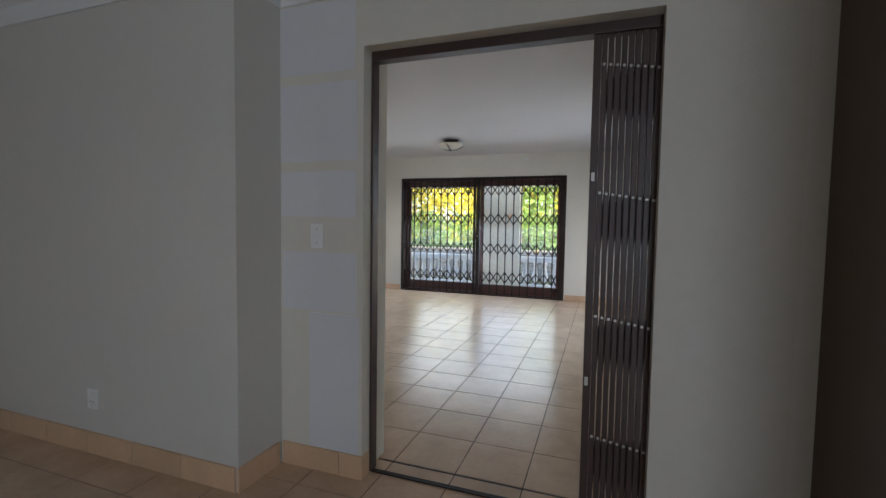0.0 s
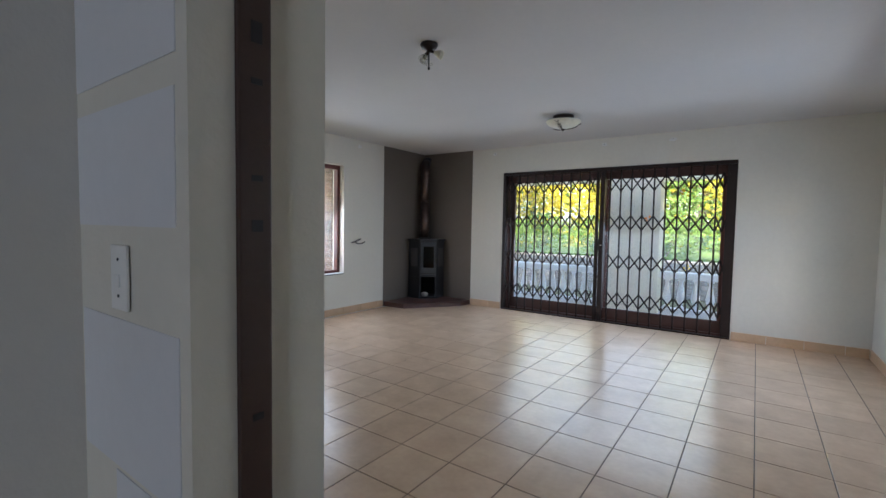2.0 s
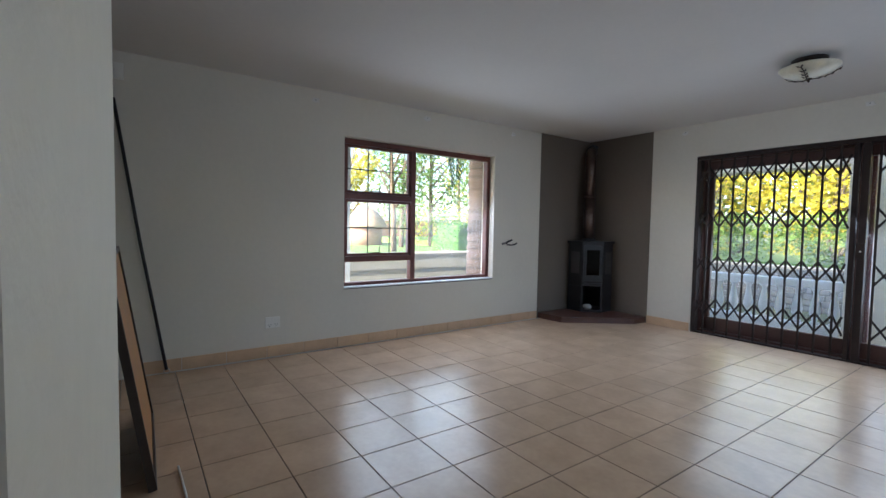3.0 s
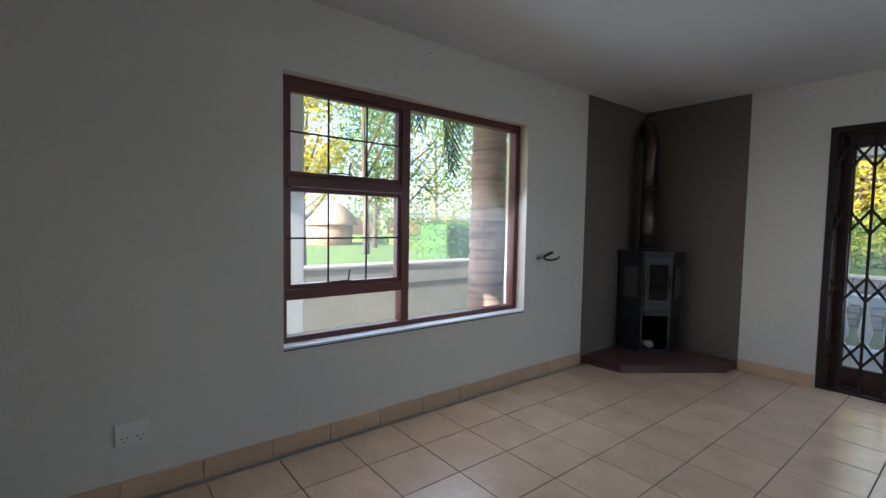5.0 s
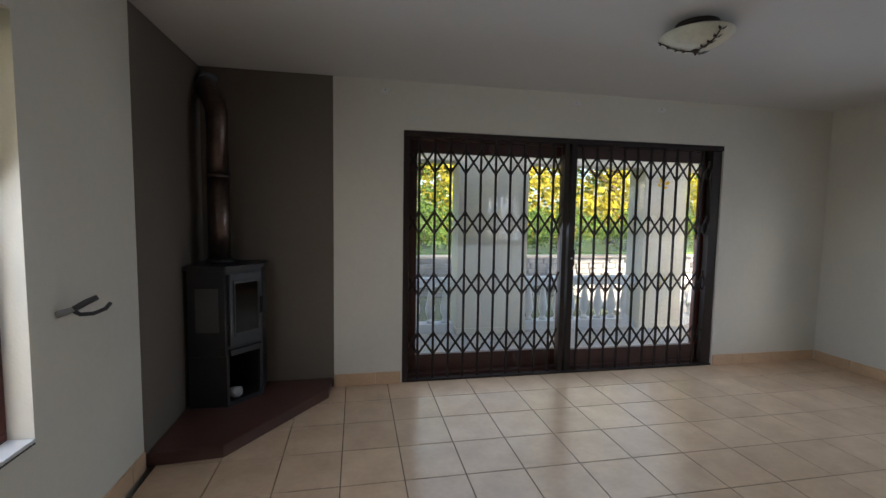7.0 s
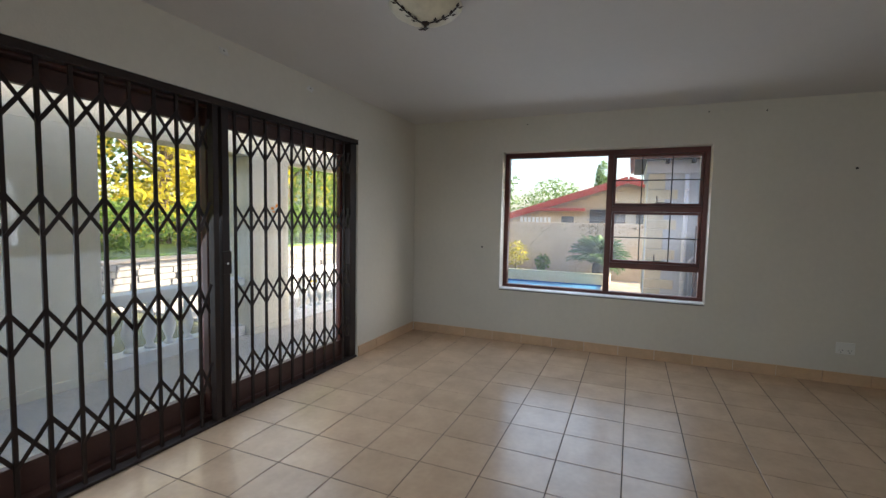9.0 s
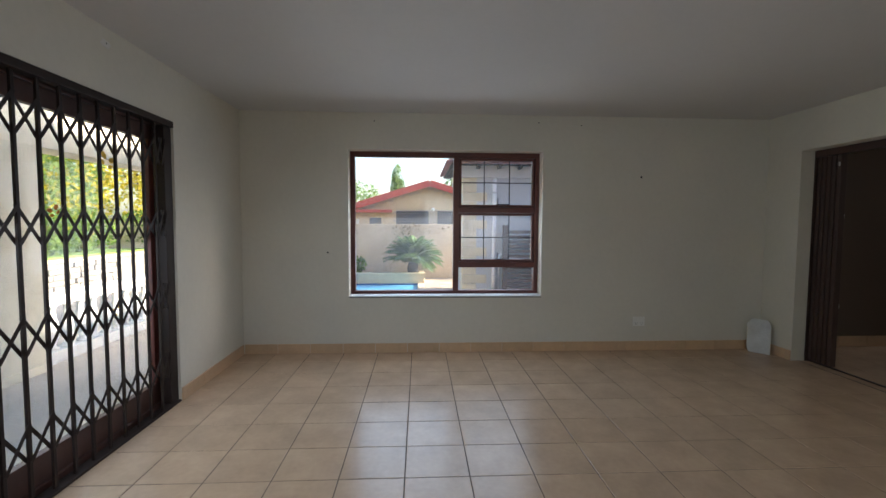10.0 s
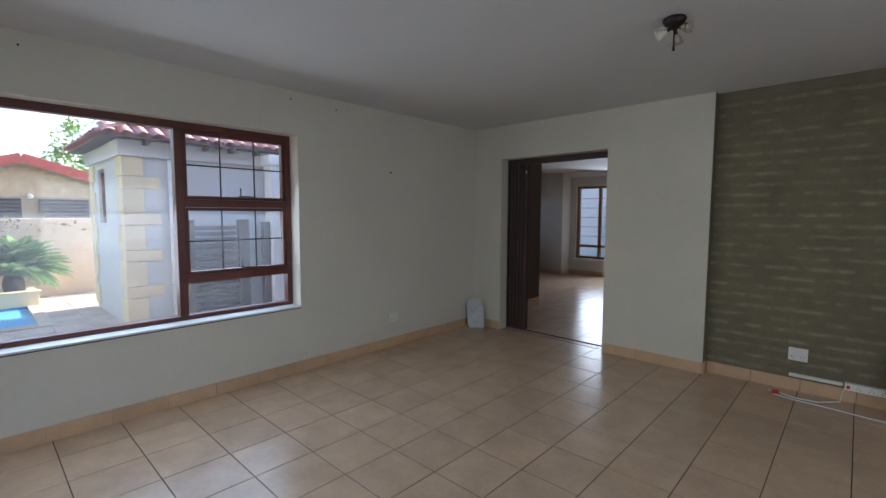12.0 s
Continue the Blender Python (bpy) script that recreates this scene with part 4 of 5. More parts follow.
def leaf_material(name, color, dark, glow=0.45):
    m = bpy.data.materials.new(name)
    m.use_nodes = True
    n, l = m.node_tree.nodes, m.node_tree.links
    n.remove(n["Principled BSDF"])
    geo = n.new("ShaderNodeNewGeometry")
    noise_t = n.new("ShaderNodeTexNoise")
    noise_t.inputs["Scale"].default_value = 0.8
    l.new(geo.outputs["Position"], noise_t.inputs["Vector"])
    add = n.new("ShaderNodeMath")
    add.operation = "MULTIPLY_ADD"
    add.inputs[1].default_value = 0.6
    l.new(geo.outputs["Random Per Island"], add.inputs[0])
    l.new(noise_t.outputs["Fac"], add.inputs[2])
    rg = n.new("ShaderNodeMapRange")
    rg.inputs["From Min"].default_value, rg.inputs["From Max"].default_value = 0.3, 1.25
    l.new(add.outputs[0], rg.inputs["Value"])
    mix = n.new("ShaderNodeMix")
    mix.data_type = "RGBA"
    mix.inputs[6].default_value, mix.inputs[7].default_value = (*dark, 1), (*color, 1)
    l.new(rg.outputs[0], mix.inputs[0])
    d, t, s = n.new("ShaderNodeBsdfDiffuse"), n.new("ShaderNodeBsdfTranslucent"), n.new("ShaderNodeMixShader")
    s.inputs[0].default_value = glow
    l.new(mix.outputs[2], d.inputs[0]), l.new(mix.outputs[2], t.inputs[0])
    l.new(d.outputs[0], s.inputs[1]), l.new(t.outputs[0], s.inputs[2])
    l.new(s.outputs[0], n["Material Output"].inputs[0])
    return m


# LEAFY carries the yellow of low sunlight in its leaf colour
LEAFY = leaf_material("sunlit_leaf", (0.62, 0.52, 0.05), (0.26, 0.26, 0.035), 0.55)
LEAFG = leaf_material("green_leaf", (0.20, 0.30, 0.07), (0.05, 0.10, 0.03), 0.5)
LEAFD = leaf_material("dark_leaf", (0.06, 0.11, 0.04), (0.015, 0.035, 0.015), 0.3)
HEDGE = leaf_material("hedge_leaf", (0.11, 0.22, 0.055), (0.04, 0.10, 0.03), 0.3)
DRYLEAF = leaf_material("dry_creeper_leaf", (0.26, 0.19, 0.12), (0.12, 0.10, 0.06), 0.2)
CYCAD = leaf_material("cycad_leaf", (0.26, 0.37, 0.17), (0.05, 0.10, 0.04), 0.3)


def leaves(center, radii, count, size, seed, gaps=0.35, box_shape=False, floor_z=None):
    """Many small leaf blades in an uneven cloud."""
    r = random.Random(seed)
    cx, cy, cz = center
    v, f = [], []
    made = 0
    while made < count:
        p = Vector((r.uniform(-1, 1), r.uniform(-1, 1), r.uniform(-1, 1)))
        if not box_shape and p.length > 1:
            continue
        w = Vector((cx + p.x * radii[0], cy + p.y * radii[1], cz + p.z * radii[2]))
        if not box_shape:
            if noise.noise(w * (1.6 / max(radii)) * 2.2 + Vector((seed, 0, 0))) < -0.25 + gaps * p.length:
                if r.random() < 0.85:
                    made += 0.2
                    continue
        elif max(abs(p.x), abs(p.y), abs(p.z)) < 0.8:
            made += 0.1
            continue
        if floor_z is not None and w.z < floor_z:
            made += 0.2
            continue
        a = Vector((r.gauss(0, 1), r.gauss(0, 1), r.gauss(0, 0.7))).normalized()
        b = a.cross(Vector((r.gauss(0, 1), r.gauss(0, 1), r.gauss(0, 1)))).normalized()
        s = size * r.uniform(0.6, 1.35)
        i = len(v)
        v += [w - a * s, w + b * s * 0.42, w + a * s, w - b * s * 0.42]
        f.append((i, i + 1, i + 2, i + 3))
        made += 1
    me = bpy.data.meshes.new("crown")
    me.from_pydata(v, [], f)
    return me


def crown(parent, mat, *args, **kw):
    me = leaves(*args, **kw)
    me.materials.append(mat)
    ob = new("crown", me)
    ob.parent = parent
    return ob


def tree(name, label, base, height, spread, mat, seed, count=2600, size=0.11, trunk_r=0.14, crown_z=0.55):
    r = random.Random(seed)
    root = thing(name, label, "tree", base)
    lean = Vector((r.uniform(-0.3, 0.3), r.uniform(-0.3, 0.3), 0))
    top = lean + Vector((0, 0, height * 0.8))
    bm = bmesh.new()
    pts = [Vector((0, 0, 0)), lean * 0.2 + Vector((0, 0, height * 0.2)), lean * 0.6 + Vector((0.08, -0.05, height * 0.45)), top]
    add_tube(bm, pts, [trunk_r, trunk_r * 0.8, trunk_r * 0.6, trunk_r * 0.15], 9)
    for k in range(7):
        q = pts[1].lerp(pts[2], k / 7)
        a = k * 2.4 + r.random()
        e = q + Vector((math.cos(a) * spread * 0.75, math.sin(a) * spread * 0.75, height * r.uniform(0.15, 0.4)))
        m = q.lerp(e, 0.5) + Vector((0, 0, -0.1))
        add_tube(bm, [q, m, e], [trunk_r * 0.4, trunk_r * 0.25, trunk_r * 0.06], 6)
    part("trunk", bm, BARK, root)
    crown(root, mat, (lean.x, lean.y, height * crown_z + height * 0.12), (spread, spread, height * (1 - crown_z) + 0.2), count, size, seed)
    return root


structure("ground", box(-400, -400, GZ - 0.3, 400, 400, GZ), EARTH, "dry lawn and soil around the house", "ground")

# patio to the north
structure("pavement_patio", box(-5.43, YN + 0.231, GZ - 0.1, 4.5, 10.75, -0.18), PAVE, "pale screeded patio floor", "patio")
structure("trim_patio_beam", box(-5.43, 10.27, 2.11, 4.5, 10.63, 2.5, 0.006), EXT, "cream plastered patio beam", "beam")
# unseen slab, its depth chosen for the shade it throws on the pillars
structure("ceiling_patio", box(-5.43, YN + 0.231, 2.501, 4.5, 9.55, 2.60), CEIL, "unseen plain slab roofing the patio along the house", "ceiling")
for x0, x1 in ((-2.75, -1.79), (-0.05, 0.62), (-5.43, -4.83), (3.5, 4.1)):
    col = thing("patio_pillar", "square cream plastered patio pillar", "pillar", ((x0 + x1) / 2, 10.45, -0.18), "patio pillars")
    w = (x1 - x0) / 2
    part("shaft", box(-w, -0.19, 0.0, w, 0.19, 2.288, 0.008), EXT, col)
    part("base_band", box(-w - 0.015, -0.205, 0.001, w + 0.015, 0.205, 0.09, 0.006), EXT, col)

bal_me = mesh_of("baluster", lathe([(0.052, 0.0), (0.052, 0.03), (0.03, 0.045), (0.033, 0.07), (0.062, 0.15), (0.066, 0.20), (0.045, 0.32), (0.029, 0.42), (0.033, 0.46), (0.052, 0.475), (0.052, 0.50)], 14), WHITEC)
for x0, x1 in ((-4.81, -2.77), (-1.77, -0.07), (0.64, 3.48)):
    bl = thing("balustrade", "white cast stone balustrade between the pillars", "balustrade", ((x0 + x1) / 2, 10.45, -0.18), "patio balustrades")
    w = (x1 - x0) / 2
    part("plinth", box(-w, -0.10, 0.0, w, 0.10, 0.13, 0.006), WHITEC, bl)
    part("handrail", box(-w, -0.11, 0.632, w, 0.11, 0.745, 0.02), WHITEC, bl)
    n = int(2 * w / 0.19)
    for k in range(n):
        piece("baluster", bal_me, bl, (-w + (k + 0.5) * 2 * w / n, 0, 0.131))

# stone retaining wall behind, bank and trees
rw = tagged(thing("retaining_wall", "low dry stone retaining wall behind the patio", "wall", (0, 14.2, GZ)), kind="structure")
part("core", box(-14, -0.10, 0, 14, 0.3, 0.86), STONE, rw)
stones = [mesh_of("stone", box(-0.15 - 0.02 * k, -0.06, -0.055, 0.15 + 0.02 * k, 0.03, 0.055, 0.02), STONE) for k in range(4)]
part("coping", box(-14, -0.16, 0.861, 14, 0.3, 0.90, 0.01), COURT, rw, "reddish cream coping course")
rs = random.Random(11)
for row in range(7):
    x = -6.0 + rs.random() * 0.2
    while x < 7.5:
        k = rs.randrange(4)
        w = 0.31 + 0.04 * k
        ob = piece("stone", stones[k], rw, (x + w / 2, -0.10 + rs.uniform(-0.02, 0.02), 0.065 + row * 0.122))
        ob.rotation_euler = (rs.uniform(-0.05, 0.05), rs.uniform(-0.04, 0.04), rs.uniform(-0.06, 0.06))
        x += w + 0.012
structure("ground_bank", box(-30, 14.5, GZ - 0.1, 30, 40, 0.55), GRASS, "grassy bank above the stone wall", "bank")
for k in range(13):
    rr = random.Random(40 + k)
    x = -11 + k * 1.75 + rr.uniform(-0.4, 0.4)
    sh = thing("shrub", "leafy green shrub on the bank", "shrub", (x, 15.3 + rr.uniform(-0.4, 0.5), 0.55), "bank shrubs")
    bm = bmesh.new()
    for j in range(6):
        a = j * 1.05 + rr.random()
        add_tube(bm, [(0, 0, 0), (0.2 * math.cos(a), 0.2 * math.sin(a), 0.35), (0.5 * math.cos(a), 0.5 * math.sin(a), 0.75)], [0.02, 0.014, 0.005], 5)
    part("stems", bm, BARK, sh)
    crown(sh, LEAFG, (0, 0, 0.55), (1.15, 0.8, 0.62), 2200, 0.055, 60 + k, floor_z=0.01)
for k in range(11):
    rr = random.Random(80 + k)
    x = -14 + k * 2.9 + rr.uniform(-0.6, 0.6)
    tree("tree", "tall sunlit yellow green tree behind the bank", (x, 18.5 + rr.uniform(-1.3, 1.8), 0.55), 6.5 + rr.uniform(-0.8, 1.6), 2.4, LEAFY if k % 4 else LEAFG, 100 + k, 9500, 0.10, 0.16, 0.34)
for k in range(6):
    rr = random.Random(180 + k)
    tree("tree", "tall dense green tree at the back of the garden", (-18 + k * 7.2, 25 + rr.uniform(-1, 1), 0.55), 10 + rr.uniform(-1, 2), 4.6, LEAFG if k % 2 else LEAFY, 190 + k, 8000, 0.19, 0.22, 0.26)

# ---- west garden ----
lw = tagged(thing("garden_wall", "low cream plastered garden wall with a coping", "wall", (-8.1, 8, GZ)), kind="structure")
part("body", box(-0.1, -10, 0, 0.1, 6, 0.84, 0.006), SHADEDWALL, lw)
part("band", box(-0.12, -10, 0.841, 0.125, 6, 1.085, 0.008), SHADEDWALL, lw)
part("coping", box(-0.15, -10, 1.0855, 0.15, 6, 1.13, 0.012), SHADEDWALL, lw)
structure("ground_lawn", box(-60, -12, GZ - 0.1, -8.21, 30, 0.27), GRASS, "green lawn beyond the garden wall", "lawn")
wc = thing("veranda_pillar", "grey plastered veranda pillar outside the west window", "pillar", (-6.6, 4.80, GZ))
part("shaft", box(-0.2, -0.22, 0.0, 0.2, 0.22, 3.2, 0.01), PALE, wc)
part("base_band", box(-0.22, -0.24, 0.001, 0.22, 0.24, 0.12, 0.008), PALE, wc)

palm = thing("palm_tree", "tall palm with a ringed grey brown trunk", "palm tree", (-6.78, 7.50, GZ))
prof = []
for k in range(88):
    z = k * 0.075
    base = 0.228 - 0.008 * min(z, 2.0) + 0.05 * math.exp(-z * 2.2)
    prof.append((base + (0.010 if k % 2 else -0.009) + 0.004 * math.sin(k * 2.7), z))
bm = lathe(prof, 22)
for v in bm.verts:
    v.co.x += 0.012 * noise.noise(Vector((v.co.x * 5, v.co.y * 5, v.co.z * 3)))
    v.co.y += 0.012 * noise.noise(Vector((v.co.y * 5, v.co.x * 5, v.co.z * 3 + 9)))
part("trunk", bm, TRUNK, palm)


def frond(length, droop, pairs, leaf_l, seed, rise=0.5):
    """One feather frond from the origin along +x."""
    r = random.Random(seed)
    v, f = [], []
    spine = []
    for k in range(pairs + 1):
        t = k / pairs
        spine.append(Vector((length * t * (1 - 0.15 * t), 0, length * (rise * t - droop * t * t))))
    for a, b in zip(spine, spine[1:]):
        i = len(v)
        v += [a + Vector((0, -0.012, 0)), a + Vector((0, 0.012, 0)), b + Vector((0, 0.009, 0)), b + Vector((0, -0.009, 0))]
        f.append((i, i + 1, i + 2, i + 3))
    for k in range(1, pairs + 1):
        t = k / pairs
        ll = leaf_l * (0.45 + 0.9 * math.sin(math.pi * min(1, t * 0.9 + 0.08)))
        p = spine[k]
        d0 = (spine[k] - spine[k - 1]).normalized()
        for s in (-1, 1):
            d = (d0 * 0.75 + Vector((0, s * 0.8, r.uniform(-0.25, 0.05)))).normalized()
            w = d.cross(Vector((0, 0, 1))).normalized() * leaf_l * 0.045
            i = len(v)
            v += [p - w, p + w, p + d * ll * 0.6 + w * 0.8 - Vector((0, 0, 0.06 * ll)), p + d * ll - Vector((0, 0, 0.22 * ll)), p + d * ll * 0.6 - w * 0.8 - Vector((0, 0, 0.06 * ll))]
            f.append((i, i + 1, i + 2, i + 3, i + 4))
    me = bpy.data.meshes.new("frond")
    me.from_pydata(v, [], f)
    return me


pf = frond(2.9, 0.95, 40, 0.42, 3, 0.55)
pf.materials.append(LEAFD)
pf2 = frond(2.7, 1.25, 38, 0.42, 4, 0.45)
pf2.materials.append(LEAFD)
for k in range(26):
    ob = piece("frond", pf if k % 3 else pf2, palm, (0, 0, 6.5))
    ob.rotation_euler = (0, radians(-12 + 42 * (k % 3)), k * 2.399)
hang = frond(1.45, 1.35, 34, 0.30, 5, 0.3)
hang.materials.append(LEAFD)
for k in range(10):
    ob = piece("frond", hang, palm, (0, 0, 4.25 + 0.14 * (k % 4)))
    ob.rotation_euler = (0, radians(6 + 9 * (k % 3)), radians(100 + 19 * k))
hd = thing("hedge", "clipped dense green hedge behind the garden wall", "hedge", (-10.2, 12.4, 0.27))
part("core", box(-0.45, -3.15, 0.0, 0.45, 4.0, 1.0, 0.05), HEDGE, hd)
crown(hd, HEDGE, (0, 0.42, 0.52), (0.55, 3.7, 0.54), 14000, 0.038, 7, box_shape=True, floor_z=0.01)


def strap_plant(at, n, length, seed):
    r = random.Random(seed)
    v, f = [], []
    for k in range(n):
        a, up = r.uniform(0, math.tau), r.uniform(0.5, 1.1)
        L = length * r.uniform(0.7, 1.2)
        prev = None
        for j in range(6):
            t = j / 5
            rad = L * (0.08 + 0.85 * t * t * (1.2 - up * 0.5))
            z = L * up * (t - 0.62 * t * t)
            w = 0.016 * (1 - t * 0.9)
            c = Vector((math.cos(a) * rad, math.sin(a) * rad, z * 1.3))
            s = Vector((-math.sin(a), math.cos(a), 0)) * w
            i = len(v)
            v += [c - s, c + s]
            if prev is not None:
                f.append((prev, prev + 1, i + 1, i))
            prev = i
    me = bpy.data.meshes.new("strap_leaves")
    me.from_pydata(v, [], f)
    me.materials.append(LEAFD)
    root = thing("agapanthus_plant", "clump of strappy green leaves beside the palm", "plant", at, "strap leaf clumps")
    ob = new("strap_leaves", me)
    ob.parent = root


for k, (x, y) in enumerate(((-7.1, 8.15), (-7.5, 8.6), (-6.9, 8.7), (-7.7, 7.9), (-7.2, 7.8), (-6.5, 8.1), (-7.4, 9.2), (-6.2, 7.0), (-6.6, 6.6))):
    strap_plant((x, y, GZ), 60, 0.75 if k < 7 else 0.5, 300 + k)
vine = thing("creeper_column", "dark leafy creeper hanging behind the palm", "creeper", (-7.35, 9.0, GZ))
part("stem", tube([(0, 0, 0), (0.05, 0.1, 1.5), (0, 0.2, 3.2)], [0.04, 0.03, 0.02], 7), BARK, vine)
crown(vine, LEAFD, (0.0, 0.15, 2.4), (0.45, 0.5, 2.1), 4200, 0.05, 21, floor_z=0.02)

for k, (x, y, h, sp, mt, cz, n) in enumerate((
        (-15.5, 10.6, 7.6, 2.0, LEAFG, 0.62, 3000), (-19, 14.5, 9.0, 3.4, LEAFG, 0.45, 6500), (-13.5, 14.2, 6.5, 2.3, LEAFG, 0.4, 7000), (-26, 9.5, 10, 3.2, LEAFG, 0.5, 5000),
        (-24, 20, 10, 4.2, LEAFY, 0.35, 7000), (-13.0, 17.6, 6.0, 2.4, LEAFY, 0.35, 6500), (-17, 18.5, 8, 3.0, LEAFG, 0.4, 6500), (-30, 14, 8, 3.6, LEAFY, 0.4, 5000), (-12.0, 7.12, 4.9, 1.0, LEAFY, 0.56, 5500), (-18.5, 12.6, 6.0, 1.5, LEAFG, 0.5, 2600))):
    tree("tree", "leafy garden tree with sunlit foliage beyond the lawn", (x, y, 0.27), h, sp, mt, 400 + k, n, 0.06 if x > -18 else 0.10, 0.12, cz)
hut = thing("thatched_hut", "round hut with a conical thatched roof", "hut", (-21.5, 11.95, 0.27))
part("wall", lathe([(1.08, 0), (1.08, 1.0)], 28), RUST, hut)
part("roof", lathe([(1.34, 0.88), (1.33, 0.97), (1.15, 1.32), (0.85, 1.62), (0.45, 1.85), (0.12, 1.95), (0.02, 1.97)], 30), THATCH, hut)
bw = tagged(thing("boundary_wall", "far rust plastered boundary wall with piers", "wall", (-27, 12, 0.27)), kind="structure")
part("body", box(-0.1, -20, 0, 0.1, 14, 1.3, 0.01), RUST, bw)
for k in range(9):
    part("pier", box(0.1005, -18 + k * 3.4, 0, 0.3, -17.6 + k * 3.4, 1.45, 0.01), EXT, bw)

# ---- east courtyard ----
PDX0, PDX1, PDY0, PDY1 = 6.25, 8.25, 6.42, 11.5
bm = bmesh.new()
add_box(bm, XE + 0.24, 2.4, GZ - 0.05, PDX0, 14.0, -0.352)
add_box(bm, PDX0, 2.4, GZ - 0.05, 9.5, PDY0, -0.352)
add_box(bm, PDX1, PDY0, GZ - 0.05, 9.5, 14.0, -0.352)
add_box(bm, PDX0, PDY1, GZ - 0.05, PDX1, 14.0, -0.352)
deck = structure("pavement_pool_deck", bm, PAVE, "sandstone flagged pool deck", "paving")
rd = random.Random(31)
flags = [mesh_of("flagstone", box(0.006, 0.006, -0.02, 0.444, 0.444, 0.0, 0.008), FLAG) for _ in range(1)]
for i in range(-1, 19):
    for j in range(0, 17):
        x, y = 1.0 + i * 0.45, 3.2 + j * 0.45
        if x < 0.9 or x + 0.45 > 9.5 or (x + 0.45 > PDX0 and x < PDX1 and y + 0.45 > PDY0 + 0.02 and y < PDY1):
            continue
        if x > 4.6 and y < 5.2:
            continue
        ob = piece("flagstone", flags[0], deck, (x, y, -0.340 + rd.uniform(-0.004, 0.003)))
pool = thing("swimming_pool", "small blue tiled swimming pool with still water", "pool", (0, 0, 0))
part("water", box(PDX0 + 0.06, PDY0 + 0.06, GZ - 0.2, PDX1 - 0.02, PDY1, -0.375), WATER, pool)
part("coping", box(PDX0 - 0.15, PDY0 - 0.12, -0.40, PDX1, PDY0 + 0.06, -0.325, 0.012), FLAG, pool)
part("coping", box(PDX0 - 0.15, PDY0 + 0.061, -0.40, PDX0 + 0.06, PDY1, -0.325, 0.012), FLAG, pool)
part("tile_band", box(PDX1 - 0.02, PDY0 + 0.06, -0.55, PDX1 + 0.02, PDY1, -0.335), POOLT, pool)
part("tile_band", box(PDX0 + 0.06, PDY0 + 0.04, -0.55, PDX1 - 0.02, PDY0 + 0.06, -0.40), POOLT, pool)
planter = thing("planter_box", "low cream stone planter along the pool", "planter", (8.75, 8.5, -0.21))
part("wall", box(-0.49, -2.2, -0.124, -0.35, 2.6, 0.13, 0.008), QUOIN, planter)
part("wall", box(-0.349, -2.2, -0.124, 0.45, -2.06, 0.13, 0.008), QUOIN, planter)
part("coping", box(-0.52, -2.23, 0.131, -0.33, 0.7, 0.165, 0.01), QUOIN, planter)
part("coping", box(-0.52, 0.75, 0.131, -0.33, 2.6, 0.22, 0.01), QUOIN, planter)
part("soil", box(-0.349, -2.059, 0.0015, 0.45, 2.6, 0.09), EARTH, planter)
cyc = thing("cycad", "large green cycad with a rosette of feather fronds", "cycad", (8.65, 6.62, -0.12))
part("stem", lathe([(0.13, 0), (0.16, 0.08), (0.165, 0.22), (0.13, 0.34), (0.05, 0.38)], 18), SOFFIT, cyc)
cf = frond(1.0, 0.50, 40, 0.18, 8, 0.50)
cf2 = frond(0.95, 0.62, 40, 0.18, 9, 0.42)
for m_ in (cf, cf2):
    m_.materials.append(CYCAD)
rc = random.Random(64)
for k in range(72):
    ob = piece("frond", cf if k % 2 else cf2, cyc, (0, 0, 0.33))
    ob.rotation_euler = (0, radians(rc.uniform(-66, 2)), k * 2.399)
for k, (y, s) in enumerate(((9.0, 0.45), (9.6, 0.55), (10.2, 0.5), (8.2, 0.25))):
    sh = thing("courtyard_shrub", "loose yellow green shrub in the planter", "shrub", (8.9, y, -0.12), "planter shrubs")
    part("stem", tube([(0, 0, 0), (0.03, 0.02, s)], [0.02, 0.01], 6), BARK, sh)
    crown(sh, LEAFY if k < 3 else LEAFG, (0, 0, s), (s * 0.9, s * 0.9, s), 500, 0.05, 500 + k, floor_z=0.01)
cw = tagged(thing("courtyard_wall", "cream plastered courtyard wall with creeper stains", "wall", (9.7, 6, GZ)), kind="structure")
part("body", box(-0.1, -8, 0, 0.1, 10, 1.71, 0.01), COURT, cw)
crv = thing("wall_creeper", "sparse dry creeper on top of the courtyard wall", "creeper", (9.58, 6.4, 0.9))
crown(crv, DRYLEAF, (0, 0, 0.28), (0.03, 3.2, 0.2), 260, 0.04, 77, gaps=0.75)
for y in (0.9, 2.2):
    part("stem", tube([(0, y, -1.1), (0.0, y + 0.1, -0.3), (-0.01, y - 0.25, 0.1), (-0.01, y - 0.6, 0.35)], 0.004, 5), BARK, crv)

# neighbour's gable house
nh = thing("neighbour_house", "yellow brick gable house with a red roof edge", "house", (15, 6, GO))
AY, AZ, SL = 0.0, 3.27, 0.315
bm = bmesh.new()
gp = [(-7, -0.2), (5.2, -0.2), (5.2, AZ - 5.2 * SL - 0.02), (AY, AZ - 0.02), (-7, AZ - 7 * SL - 0.02)]
lo = [bm.verts.new((0, y, z)) for y, z in gp]
hi = [bm.verts.new((7, y, z)) for y, z in gp]
bm.faces.new(lo), bm.faces.new(hi[::-1])
for k in range(5):
    j = (k + 1) % 5
    bm.faces.new((lo[k], hi[k], hi[j], lo[j]))
part("wall", bm, MORTAR, nh)
brick_c = bmesh.new()
rb = random.Random(9)
